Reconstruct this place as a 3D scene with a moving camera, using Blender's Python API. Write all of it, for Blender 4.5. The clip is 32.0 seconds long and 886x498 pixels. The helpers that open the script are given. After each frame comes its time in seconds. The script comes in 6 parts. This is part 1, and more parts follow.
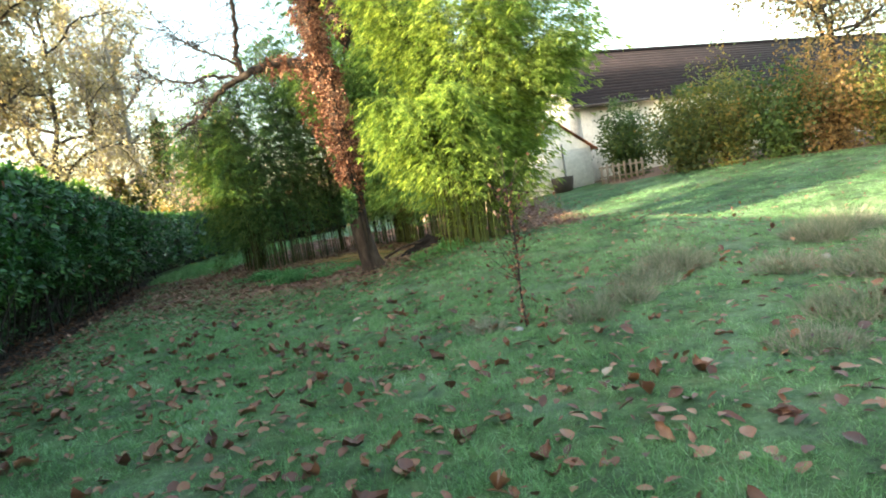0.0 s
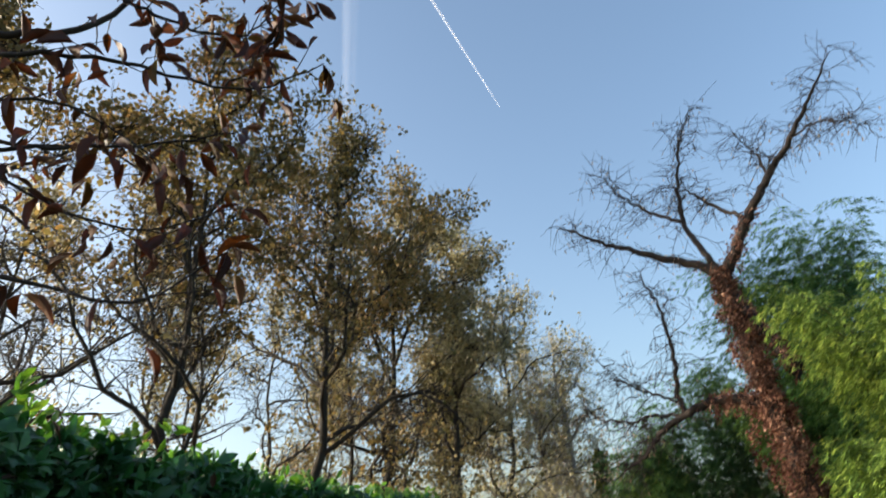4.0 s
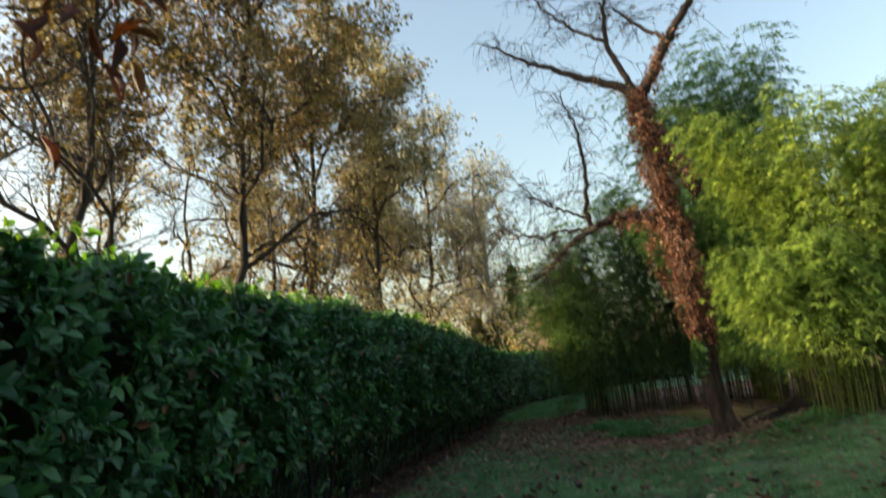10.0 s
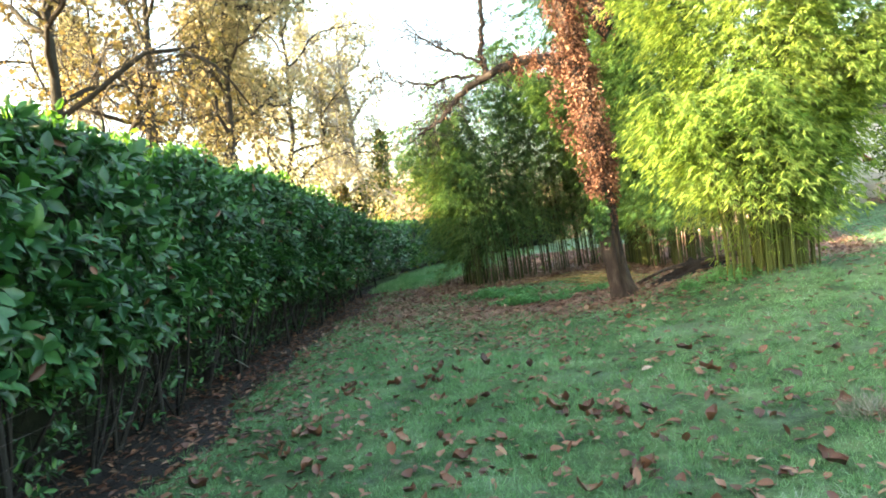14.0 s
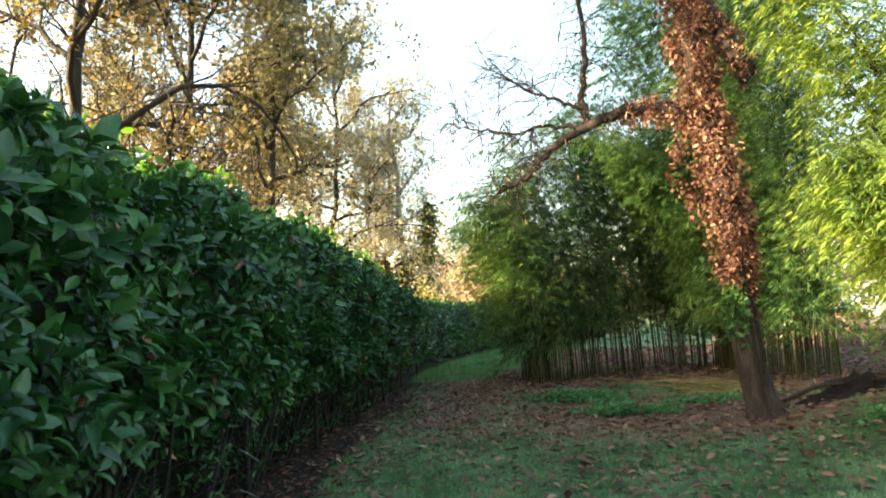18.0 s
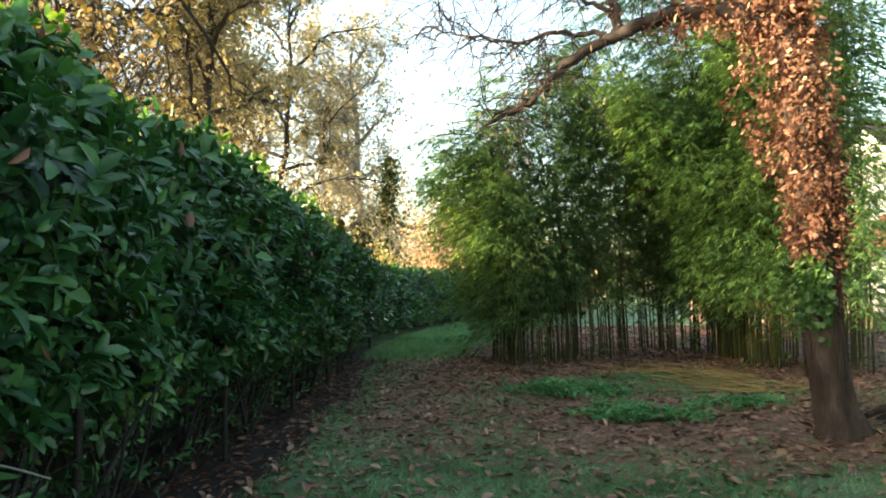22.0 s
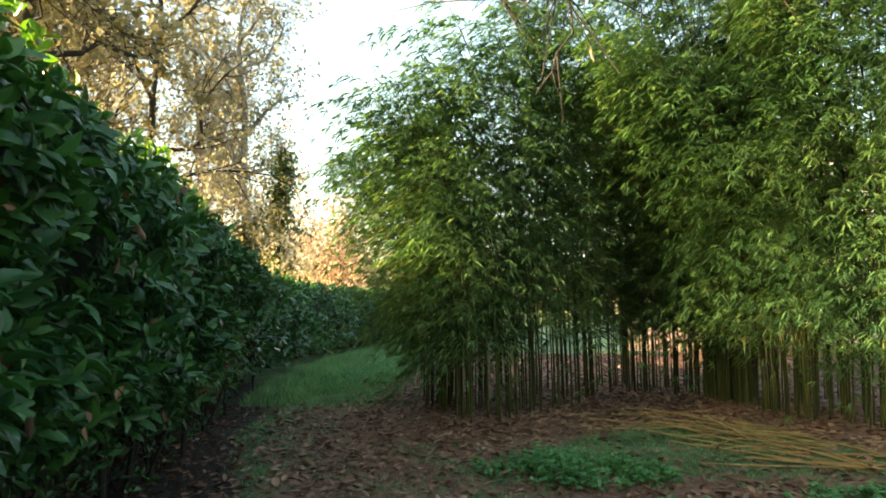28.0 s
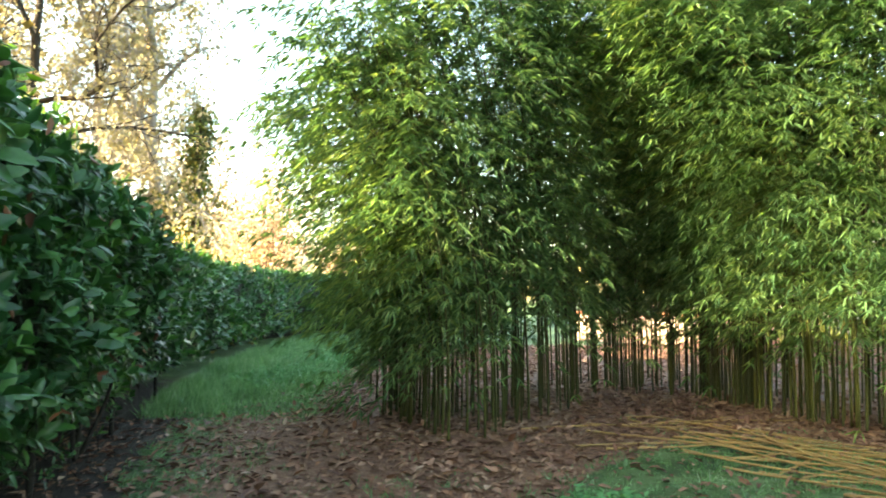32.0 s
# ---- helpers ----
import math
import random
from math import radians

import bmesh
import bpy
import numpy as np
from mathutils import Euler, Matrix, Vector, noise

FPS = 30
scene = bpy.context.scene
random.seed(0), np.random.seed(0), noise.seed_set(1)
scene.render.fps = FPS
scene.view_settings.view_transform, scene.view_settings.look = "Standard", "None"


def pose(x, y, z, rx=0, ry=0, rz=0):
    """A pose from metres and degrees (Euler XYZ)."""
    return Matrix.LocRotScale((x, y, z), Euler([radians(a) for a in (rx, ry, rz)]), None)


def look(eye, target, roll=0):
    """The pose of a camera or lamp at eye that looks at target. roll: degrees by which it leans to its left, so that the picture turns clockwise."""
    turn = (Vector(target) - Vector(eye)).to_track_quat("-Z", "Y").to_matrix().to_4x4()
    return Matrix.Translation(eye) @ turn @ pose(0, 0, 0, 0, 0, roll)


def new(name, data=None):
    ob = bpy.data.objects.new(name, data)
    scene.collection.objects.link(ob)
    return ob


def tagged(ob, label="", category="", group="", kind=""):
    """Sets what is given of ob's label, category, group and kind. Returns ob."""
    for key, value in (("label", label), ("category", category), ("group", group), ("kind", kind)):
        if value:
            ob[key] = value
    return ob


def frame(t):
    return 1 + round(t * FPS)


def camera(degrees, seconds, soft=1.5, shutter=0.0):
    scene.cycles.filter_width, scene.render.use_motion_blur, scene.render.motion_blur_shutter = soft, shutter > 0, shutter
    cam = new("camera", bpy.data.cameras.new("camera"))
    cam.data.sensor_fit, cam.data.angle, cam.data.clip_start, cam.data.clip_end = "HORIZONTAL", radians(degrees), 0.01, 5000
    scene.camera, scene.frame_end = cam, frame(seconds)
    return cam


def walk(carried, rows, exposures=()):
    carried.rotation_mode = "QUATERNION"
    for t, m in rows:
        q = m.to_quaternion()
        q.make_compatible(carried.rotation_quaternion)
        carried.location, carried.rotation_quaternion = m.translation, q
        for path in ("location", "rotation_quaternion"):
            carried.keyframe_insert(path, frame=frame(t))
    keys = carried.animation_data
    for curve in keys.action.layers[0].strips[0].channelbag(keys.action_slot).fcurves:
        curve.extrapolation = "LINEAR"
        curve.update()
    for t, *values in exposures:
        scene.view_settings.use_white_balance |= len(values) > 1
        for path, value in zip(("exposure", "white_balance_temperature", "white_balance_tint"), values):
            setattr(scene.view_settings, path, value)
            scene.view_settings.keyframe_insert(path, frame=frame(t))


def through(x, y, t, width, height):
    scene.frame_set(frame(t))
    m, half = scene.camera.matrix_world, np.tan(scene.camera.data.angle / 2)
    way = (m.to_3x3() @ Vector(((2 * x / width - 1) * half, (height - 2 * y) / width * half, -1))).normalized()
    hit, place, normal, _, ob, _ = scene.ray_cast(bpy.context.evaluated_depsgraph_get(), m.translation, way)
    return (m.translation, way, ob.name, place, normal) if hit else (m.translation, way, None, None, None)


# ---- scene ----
cam = camera(66.5, 32.0, soft=1.8, shutter=0.35)
METRES, EYE, TILT, LEAN, TURN = 14.0, 1.45, -5.0, 9.0, 0.0
ROWS = [
    (0.0, 0.0, 0.0, 0.0, 0.0, 0.0, -0.0),
    (0.5, -0.0003, -0.0008, 0.0007, 2.18, 0.77, 0.31),
    (1.0, -0.0016, -0.0004, 0.0002, 5.48, 0.28, 0.5),
    (1.5, -0.0032, -0.0012, 0.0082, 20.24, 0.62, 4.64),
    (2.0, -0.0056, -0.0026, 0.0161, 30.57, 5.61, -1.62),
    (2.5, -0.0104, -0.0004, 0.021, 34.03, 12.23, -5.69),
    (3.0, -0.0097, -0.0022, 0.0238, 37.62, 16.55, -3.2),
    (3.5, -0.0097, -0.0024, 0.0251, 37.2, 19.18, -3.31),
    (4.0, -0.0072, -0.0055, 0.0269, 34.55, 24.87, -5.38),
    (4.5, -0.0081, -0.0048, 0.0283, 32.05, 29.26, -6.55),
    (6.5, -0.0079, -0.0058, 0.0311, 32.17, 38.37, -6.39),
    (7.0, -0.0085, -0.0051, 0.0311, 31.71, 36.38, -6.39),
    (7.5, -0.0095, -0.0032, 0.0295, 29.22, 31.82, -5.38),
    (8.0, -0.0085, -0.0047, 0.0307, 31.19, 34.49, -5.04),
    (8.5, -0.0079, -0.0039, 0.0291, 29.22, 30.74, -5.44),
    (9.0, -0.0078, -0.003, 0.0276, 29.32, 26.91, -5.2),
    (9.5, -0.0057, -0.0041, 0.0231, 29.8, 20.09, -4.72),
    (10.0, -0.0038, -0.0032, 0.0168, 28.08, 10.59, -4.01),
    (10.5, -0.0091, 0.0011, 0.0131, 23.15, 3.32, -2.61),
    (11.0, -0.0221, 0.0071, 0.0102, 17.78, 0.11, -1.52),
    (11.5, -0.0244, 0.0156, 0.0061, 21.55, -3.26, -3.52),
    (12.0, -0.0286, 0.0372, 0.0066, 22.35, -2.35, -5.02),
    (12.5, -0.0456, 0.0537, 0.0051, 21.54, -1.89, -4.48),
    (13.0, -0.0638, 0.0722, 0.0056, 19.16, -3.23, -2.01),
    (13.5, -0.0752, 0.0901, 0.0051, 20.6, -3.62, -3.89),
    (14.0, -0.0821, 0.1049, 0.0075, 16.2, 0.67, -2.8),
    (14.5, -0.0971, 0.1232, 0.0043, 15.77, -1.68, -3.28),
    (15.0, -0.1095, 0.1391, 0.0038, 16.69, 0.47, -3.89),
    (15.5, -0.1172, 0.155, 0.0058, 16.77, 4.02, -8.79),
    (17.5, -0.1673, 0.2394, 0.0045, 20.58, 5.52, -7.05),
    (18.0, -0.1811, 0.2626, 0.0056, 18.52, 7.67, -6.72),
    (18.5, -0.1865, 0.2871, 0.0056, 19.9, 8.67, -7.15),
    (19.0, -0.1936, 0.3082, 0.0071, 21.75, 6.49, -8.88),
    (19.5, -0.2075, 0.3313, 0.0073, 16.04, 7.85, -8.35),
    (20.0, -0.2155, 0.3499, 0.0064, 15.82, 5.83, -7.98),
    (20.5, -0.2216, 0.3687, 0.008, 19.37, 6.36, -6.58),
    (21.0, -0.2311, 0.3908, 0.0077, 13.23, 7.94, -7.86),
    (21.5, -0.2423, 0.4119, 0.0084, 8.59, 8.25, -9.1),
    (22.0, -0.2494, 0.4348, 0.009, 14.51, 5.59, -9.06),
    (22.5, -0.2596, 0.4509, 0.0095, 14.23, 8.37, -7.7),
    (23.0, -0.272, 0.4691, 0.0095, 11.01, 8.79, -6.77),
    (23.5, -0.2803, 0.49, 0.0093, 11.9, 7.62, -6.88),
    (24.0, -0.2878, 0.508, 0.0102, 9.75, 8.65, -7.68),
    (24.5, -0.3029, 0.527, 0.0099, 6.77, 10.21, -9.15),
    (25.0, -0.3078, 0.5487, 0.0091, 7.6, 9.56, -7.66),
    (25.5, -0.311, 0.5684, 0.0112, 8.83, 8.3, -8.58),
    (27.5, -0.3446, 0.6717, 0.0102, 6.53, 10.58, -8.59),
    (28.0, -0.3511, 0.6921, 0.0122, 4.89, 8.96, -9.27),
    (28.5, -0.3538, 0.713, 0.015, 5.56, 10.69, -10.23),
    (29.0, -0.3631, 0.732, 0.0134, 7.44, 12.01, -10.32),
    (29.5, -0.3767, 0.7531, 0.0133, 4.85, 10.23, -10.2),
    (30.0, -0.383, 0.7747, 0.0136, 4.18, 11.8, -7.72),
    (30.5, -0.3859, 0.7935, 0.0132, 1.85, 8.86, -9.19),
    (31.0, -0.390, 0.813, 0.0132, -0.8, 7.6, -9.2),
    (31.5, -0.395, 0.832, 0.0132, 0.9, 7.2, -9.2),
    (32.0, -0.400, 0.850, 0.0132, -1.7, 9.0, -9.2),
]
EXPOSURES = [
    (0.0, 3.33, 7550, 2), (1.5, 3.28, 7550, 2), (2.3, 2.83, 7600, 4), (3.0, 2.28, 6900, 6), (3.6, 1.73, 6500, 8), (4.2, 1.38, 6100, 8), (6.5, 1.18, 6000, 8), (9.0, 1.10, 6000, 8),
    (9.6, 1.33, 6300, 8), (10.0, 1.83, 7500, 6), (10.5, 2.53, 7600, 4), (11.0, 3.18, 7800, 4), (12.0, 3.93, 7600, 4), (15.5, 3.93, 7700, 4), (17.5, 3.08, 7700, 5), (21.0, 3.13, 7700, 5), (22.0, 3.08, 7700, 5), (23.3, 3.08, 7700, 5), (24.0, 3.38, 7800, 5), (25.0, 3.23, 7800, 5), (28.0, 3.03, 8300, 2),
    (30.3, 3.38, 8600, 2), (31.0, 3.73, 8600, 2), (32.0, 4.00, 8000, 2),
]
walk(cam, [(t, pose(0, 0, EYE, TILT, LEAN, TURN) @ pose(METRES * x, METRES * y, METRES * z, 90 + pitch, roll, yaw)) for t, x, y, z, yaw, pitch, roll in ROWS], EXPOSURES)

# ---- world and sun ----
SUN_LEFT, SUN_UP = 119.0, 12.5  # degrees to the left of straight ahead, and above the horizon
world = bpy.data.worlds.new("sky")
scene.world = world
world.use_nodes = True
wn = world.node_tree.nodes
sky = wn.new("ShaderNodeTexSky")
sky.sky_type, sky.sun_disc = "NISHITA", False
sky.sun_elevation, sky.sun_rotation = radians(SUN_UP), radians(360 - SUN_LEFT)
sky.air_density, sky.dust_density, sky.ozone_density = 1.0, 4.0, 1.2
wn["Background"].inputs["Strength"].default_value = 0.14
world.node_tree.links.new(sky.outputs[0], wn["Background"].inputs["Color"])
sun_to = Vector((-math.sin(radians(SUN_LEFT)) * math.cos(radians(SUN_UP)), math.cos(radians(SUN_LEFT)) * math.cos(radians(SUN_UP)), math.sin(radians(SUN_UP))))
sun_data = bpy.data.lights.new("sun", "SUN")
sun_data.energy, sun_data.angle, sun_data.color = 4.6, radians(0.6), (1.0, 0.86, 0.66)
sun = new("sun", sun_data)
sun.matrix_world = look(sun_to * 80, (0, 0, 0))


# ---- materials ----
class Nodes:
    def __init__(self, name):
        self.mat = bpy.data.materials.new(name)
        self.mat.use_nodes = True
        self.tree = self.mat.node_tree
        self.n = self.tree.nodes
        self.bsdf = self.n["Principled BSDF"]
        self.out = self.n["Material Output"]

    def add(self, kind, **inputs):
        node = self.n.new(kind)
        for key, value in inputs.items():
            node.inputs[key].default_value = value
        return node

    def link(self, a, b):
        self.tree.links.new(a, b)

    def noise(self, scale, detail=4.0, rough=0.6, coord="Object", stretch=None):
        tc = self.add("ShaderNodeTexCoord")
        node = self.add("ShaderNodeTexNoise", Scale=scale, Detail=detail, Roughness=rough)
        src = tc.outputs[coord]
        if stretch:
            mp = self.add("ShaderNodeMapping", Scale=stretch)
            self.link(src, mp.inputs["Vector"])
            src = mp.outputs[0]
        self.link(src, node.inputs["Vector"])
        return node.outputs["Fac"]

    def ramp(self, fac, stops):
        node = self.add("ShaderNodeValToRGB")
        while len(node.color_ramp.elements) < len(stops):
            node.color_ramp.elements.new(0.5)
        for el, (at, col) in zip(node.color_ramp.elements, stops):
            el.position, el.color = at, (*col, 1)
        self.link(fac, node.inputs["Fac"])
        return node.outputs["Color"]

    def mix(self, a, b, fac, blend="MIX"):
        node = self.add("ShaderNodeMix")
        node.data_type, node.blend_type = "RGBA", blend
        for sock, v in ((node.inputs[0], fac), (node.inputs[6], a), (node.inputs[7], b)):
            if isinstance(v, (int, float)):
                sock.default_value = v
            elif isinstance(v, tuple):
                sock.default_value = (*v, 1)
            else:
                self.link(v, sock)
        return node.outputs[2]

    def bump(self, height, strength, distance=0.02):
        node = self.add("ShaderNodeBump", Strength=strength, Distance=distance)
        self.link(height, node.inputs["Height"])
        self.link(node.outputs[0], self.bsdf.inputs["Normal"])


def leaf_material(name, stops, rough=0.5, through=0.4, tint=(1.0, 1.0, 0.6), patch=0.6, spec=0.4, single=False):
    """Thin leaves: colour by leaf and by patches, with light that shines through."""
    m = Nodes(name)
    geo = m.add("ShaderNodeNewGeometry")
    big = m.noise(patch, 2.0)
    add = m.add("ShaderNodeMath")
    add.operation = "MULTIPLY_ADD"
    m.link(m.add("ShaderNodeObjectInfo").outputs["Random"] if single else geo.outputs["Random Per Island"], add.inputs[0])
    add.inputs[1].default_value = 0.62
    sub = m.add("ShaderNodeMath")
    sub.operation = "MULTIPLY_ADD"
    m.link(big, sub.inputs[0])
    sub.inputs[1].default_value, sub.inputs[2].default_value = 1.1, -0.36
    m.link(sub.outputs[0], add.inputs[2])
    col = m.ramp(add.outputs[0], stops)
    fine = m.noise(35.0, 2.0)
    col = m.mix(col, m.ramp(fine, [(0.3, (0.6, 0.6, 0.6)), (0.7, (1.1, 1.1, 1.1))]), 0.5, "MULTIPLY")
    m.link(col, m.bsdf.inputs["Base Color"])
    m.bsdf.inputs["Roughness"].default_value = rough
    m.bsdf.inputs["Specular IOR Level"].default_value = spec
    if through:
        tr = m.add("ShaderNodeBsdfTranslucent")
        m.link(m.mix(col, tint, 1.0, "MULTIPLY"), tr.inputs["Color"])
        mx = m.add("ShaderNodeMixShader", Fac=through)
        m.link(m.bsdf.outputs[0], mx.inputs[1])
        m.link(tr.outputs[0], mx.inputs[2])
        m.link(mx.outputs[0], m.out.inputs["Surface"])
    return m.mat


def rough_material(name, stops, scale, rough=0.85, bump=0.5, distance=0.02, stretch=None, fine=None, random_amount=0.0):
    m = Nodes(name)
    fac = m.noise(scale, 6.0, 0.65, stretch=stretch)
    col = m.ramp(fac, stops)
    small = m.noise(fine or scale * 9, 4.0, 0.7, stretch=stretch)
    col = m.mix(col, m.ramp(small, [(0.3, (0.65, 0.65, 0.65)), (0.7, (1.15, 1.15, 1.15))]), 0.6, "MULTIPLY")
    if random_amount:
        info = m.add("ShaderNodeObjectInfo")
        col = m.mix(col, m.ramp(info.outputs["Random"], [(0.0, (0.6, 0.6, 0.6)), (1.0, (1.25, 1.2, 1.1))]), random_amount, "MULTIPLY")
    m.link(col, m.bsdf.inputs["Base Color"])
    m.bsdf.inputs["Roughness"].default_value = rough
    m.bsdf.inputs["Specular IOR Level"].default_value = 0.25
    m.bump(small, bump, distance)
    return m.mat


M_LAUREL = leaf_material("laurel_leaf", [(0.0, (0.0126, 0.04807, 0.0228)), (0.45, (0.02835, 0.09729, 0.03762)), (0.75, (0.0525, 0.1579, 0.04788)), (1.0, (0.08925, 0.206, 0.04788))], 0.33, 0.25, (1.0, 1.2, 0.4), 0.8, 0.38)
M_SHOOT = leaf_material("young_laurel_leaf", [(0.0, (0.056, 0.152, 0.028)), (0.6, (0.112, 0.24, 0.04)), (1.0, (0.208, 0.304, 0.056))], 0.3, 0.4, (1.1, 1.2, 0.4), 0.8, 0.45)
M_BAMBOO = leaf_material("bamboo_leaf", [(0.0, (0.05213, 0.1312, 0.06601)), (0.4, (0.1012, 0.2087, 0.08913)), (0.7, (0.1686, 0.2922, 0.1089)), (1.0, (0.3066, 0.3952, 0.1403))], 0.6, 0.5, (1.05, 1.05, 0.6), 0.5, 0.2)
# the right-hand stand's yellower leaf, painted brighter still to stand in for sunlight
M_SUNBAMBOO = leaf_material("sun_brightened_bamboo_leaf", [(0.0, (0.1136, 0.2059, 0.07317)), (0.4, (0.2272, 0.3364, 0.1126)), (0.7, (0.3608, 0.4737, 0.1477)), (1.0, (0.5614, 0.6316, 0.211))], 0.6, 0.68, (1.05, 1.05, 0.6), 0.5, 0.2)
M_OAK = leaf_material("oak_leaf", [(0.0, (0.063, 0.07015, 0.03125)), (0.4, (0.1425, 0.125, 0.05313)), (0.7, (0.2325, 0.18, 0.08125)), (1.0, (0.3, 0.18, 0.08594))], 0.6, 0.38, (1.15, 1.0, 0.6), 0.25)
M_BIRCH = leaf_material("pale_autumn_leaf", [(0.0, (0.15, 0.155, 0.09)), (0.5, (0.31, 0.285, 0.17)), (1.0, (0.45, 0.39, 0.25))], 0.6, 0.45, (1.05, 1.0, 0.75), 0.3)
M_GOLD = leaf_material("golden_leaf", [(0.0, (0.20, 0.14, 0.09)), (0.5, (0.36, 0.25, 0.165)), (1.0, (0.47, 0.36, 0.25))], 0.6, 0.40, (1.1, 1.0, 0.75), 0.4)
M_SHRUB = leaf_material("shrub_leaf", [(0.0, (0.035, 0.07, 0.026)), (0.45, (0.085, 0.125, 0.035)), (0.75, (0.19, 0.175, 0.05)), (1.0, (0.33, 0.19, 0.065))], 0.55, 0.35, (1.1, 1.0, 0.5), 0.7)
M_RUSTSHRUB = leaf_material("rusty_shrub_leaf", [(0.0, (0.09, 0.07, 0.03)), (0.5, (0.23, 0.145, 0.06)), (1.0, (0.40, 0.23, 0.10))], 0.55, 0.35, (1.1, 1.0, 0.5), 0.7)
M_GREENSHRUB = leaf_material("green_shrub_leaf", [(0.0, (0.0222, 0.0592, 0.0185)), (0.6, (0.0518, 0.104, 0.0222)), (1.0, (0.118, 0.148, 0.0296))], 0.5, 0.3, (1.1, 1.0, 0.5), 0.5)
M_DEADIVY = leaf_material("dead_ivy_leaf", [(0.0, (0.054, 0.02376, 0.0162)), (0.4, (0.1404, 0.0648, 0.0432)), (0.72, (0.27, 0.1404, 0.09504)), (1.0, (0.54, 0.3672, 0.27))], 0.75, 0.15, (1.1, 0.8, 0.6), 1.6, 0.2)
M_IVY = leaf_material("green_ivy_leaf", [(0.0, (0.0148, 0.0518, 0.0148)), (0.6, (0.0444, 0.111, 0.0259)), (1.0, (0.133, 0.192, 0.0444))], 0.35, 0.2)
M_CHESTNUT = leaf_material("chestnut_leaf", [(0.0, (0.0375, 0.012, 0.009)), (0.45, (0.065, 0.020, 0.012)), (0.65, (0.105, 0.036, 0.012)), (0.82, (0.18, 0.143, 0.0263)), (1.0, (0.0825, 0.12, 0.03))], 0.55, 0.45, (1.2, 1.0, 0.4), 1.5)
M_FALLEN = leaf_material("fallen_leaf", [(0.0, (0.035, 0.018, 0.015)), (0.35, (0.105, 0.042, 0.026)), (0.65, (0.20, 0.088, 0.048)), (0.9, (0.28, 0.165, 0.105)), (1.0, (0.40, 0.34, 0.28))], 0.55, 0.0, patch=1.2)
M_ONE_LAUREL = leaf_material("single_laurel_leaf", [(0.0, (0.0126, 0.04807, 0.0228)), (0.45, (0.02835, 0.09729, 0.03762)), (0.75, (0.0525, 0.1579, 0.04788)), (1.0, (0.08925, 0.206, 0.04788))], 0.33, 0.25, (1.0, 1.2, 0.4), 0.8, 0.38, True)
M_ONE_CHESTNUT = leaf_material("single_chestnut_leaf", [(0.0, (0.0375, 0.012, 0.009)), (0.45, (0.065, 0.020, 0.012)), (0.65, (0.105, 0.036, 0.012)), (0.82, (0.18, 0.143, 0.0263)), (1.0, (0.0825, 0.12, 0.03))], 0.55, 0.25, (1.2, 1.0, 0.4), 1.5, 0.3, True)
M_ONE_FALLEN = leaf_material("single_fallen_leaf", [(0.0, (0.035, 0.018, 0.015)), (0.35, (0.105, 0.042, 0.026)), (0.65, (0.20, 0.088, 0.048)), (0.9, (0.28, 0.165, 0.105)), (1.0, (0.40, 0.34, 0.28))], 0.5, 0.0, patch=1.2, single=True)
M_LITTER = leaf_material("leaf_litter", [(0.0, (0.08064, 0.03927, 0.02597)), (0.5, (0.2182, 0.1176, 0.0784)), (0.8, (0.3233, 0.1967, 0.133)), (1.0, (0.4198, 0.3143, 0.2359))], 0.7, 0.0, patch=0.9)
M_GRASS = leaf_material("grass_blade", [(0.0, (0.0405, 0.1135, 0.04657)), (0.35, (0.099, 0.2357, 0.09832)), (0.65, (0.171, 0.3405, 0.1552)), (0.85, (0.261, 0.419, 0.2587)), (1.0, (0.432, 0.4976, 0.4864))], 0.4, 0.3, (1.0, 1.1, 0.5), 1.3)
M_DRYGRASS = leaf_material("dry_grass", [(0.0, (0.06084, 0.1064, 0.05475)), (0.4, (0.1459, 0.1688, 0.1154)), (0.7, (0.2309, 0.2312, 0.1887)), (1.0, (0.3346, 0.3304, 0.2918))], 0.6, 0.25, (1, 1, 0.8), 1.0)
M_NETTLE = leaf_material("weed_leaf", [(0.0, (0.0624, 0.203, 0.078)), (0.6, (0.117, 0.328, 0.133)), (1.0, (0.195, 0.39, 0.156))], 0.5, 0.3, (1.0, 1.1, 0.5), 1.5)
M_BARK = rough_material("bark", [(0.25, (0.02525, 0.01758, 0.01485)), (0.5, (0.06749, 0.04662, 0.03786)), (0.8, (0.1536, 0.1207, 0.1028))], 9.0, 0.9, 1.0, 0.05, (1, 1, 0.22), 40.0)
M_OAKBARK = rough_material("oak_bark", [(0.25, (0.018, 0.015, 0.013)), (0.6, (0.042, 0.036, 0.029)), (0.85, (0.085, 0.078, 0.062))], 3.0, 0.9, 0.8, 0.03, (1, 1, 0.3))
M_PALEBARK = rough_material("pale_bark", [(0.3, (0.13, 0.117, 0.104)), (0.6, (0.338, 0.325, 0.299)), (0.8, (0.52, 0.507, 0.468))], 3.0, 0.85, 0.5, 0.02)
M_TWIG = rough_material("twig_bark", [(0.3, (0.0176, 0.0128, 0.012)), (0.7, (0.048, 0.036, 0.0304))], 8.0, 0.8, 0.3, 0.005)
M_CULM = rough_material("bamboo_culm", [(0.25, (0.021, 0.0338, 0.00975)), (0.6, (0.0638, 0.075, 0.0188)), (0.85, (0.128, 0.12, 0.0338))], 1.5, 0.45, 0.15, 0.004, (1, 1, 0.5), random_amount=0.8)
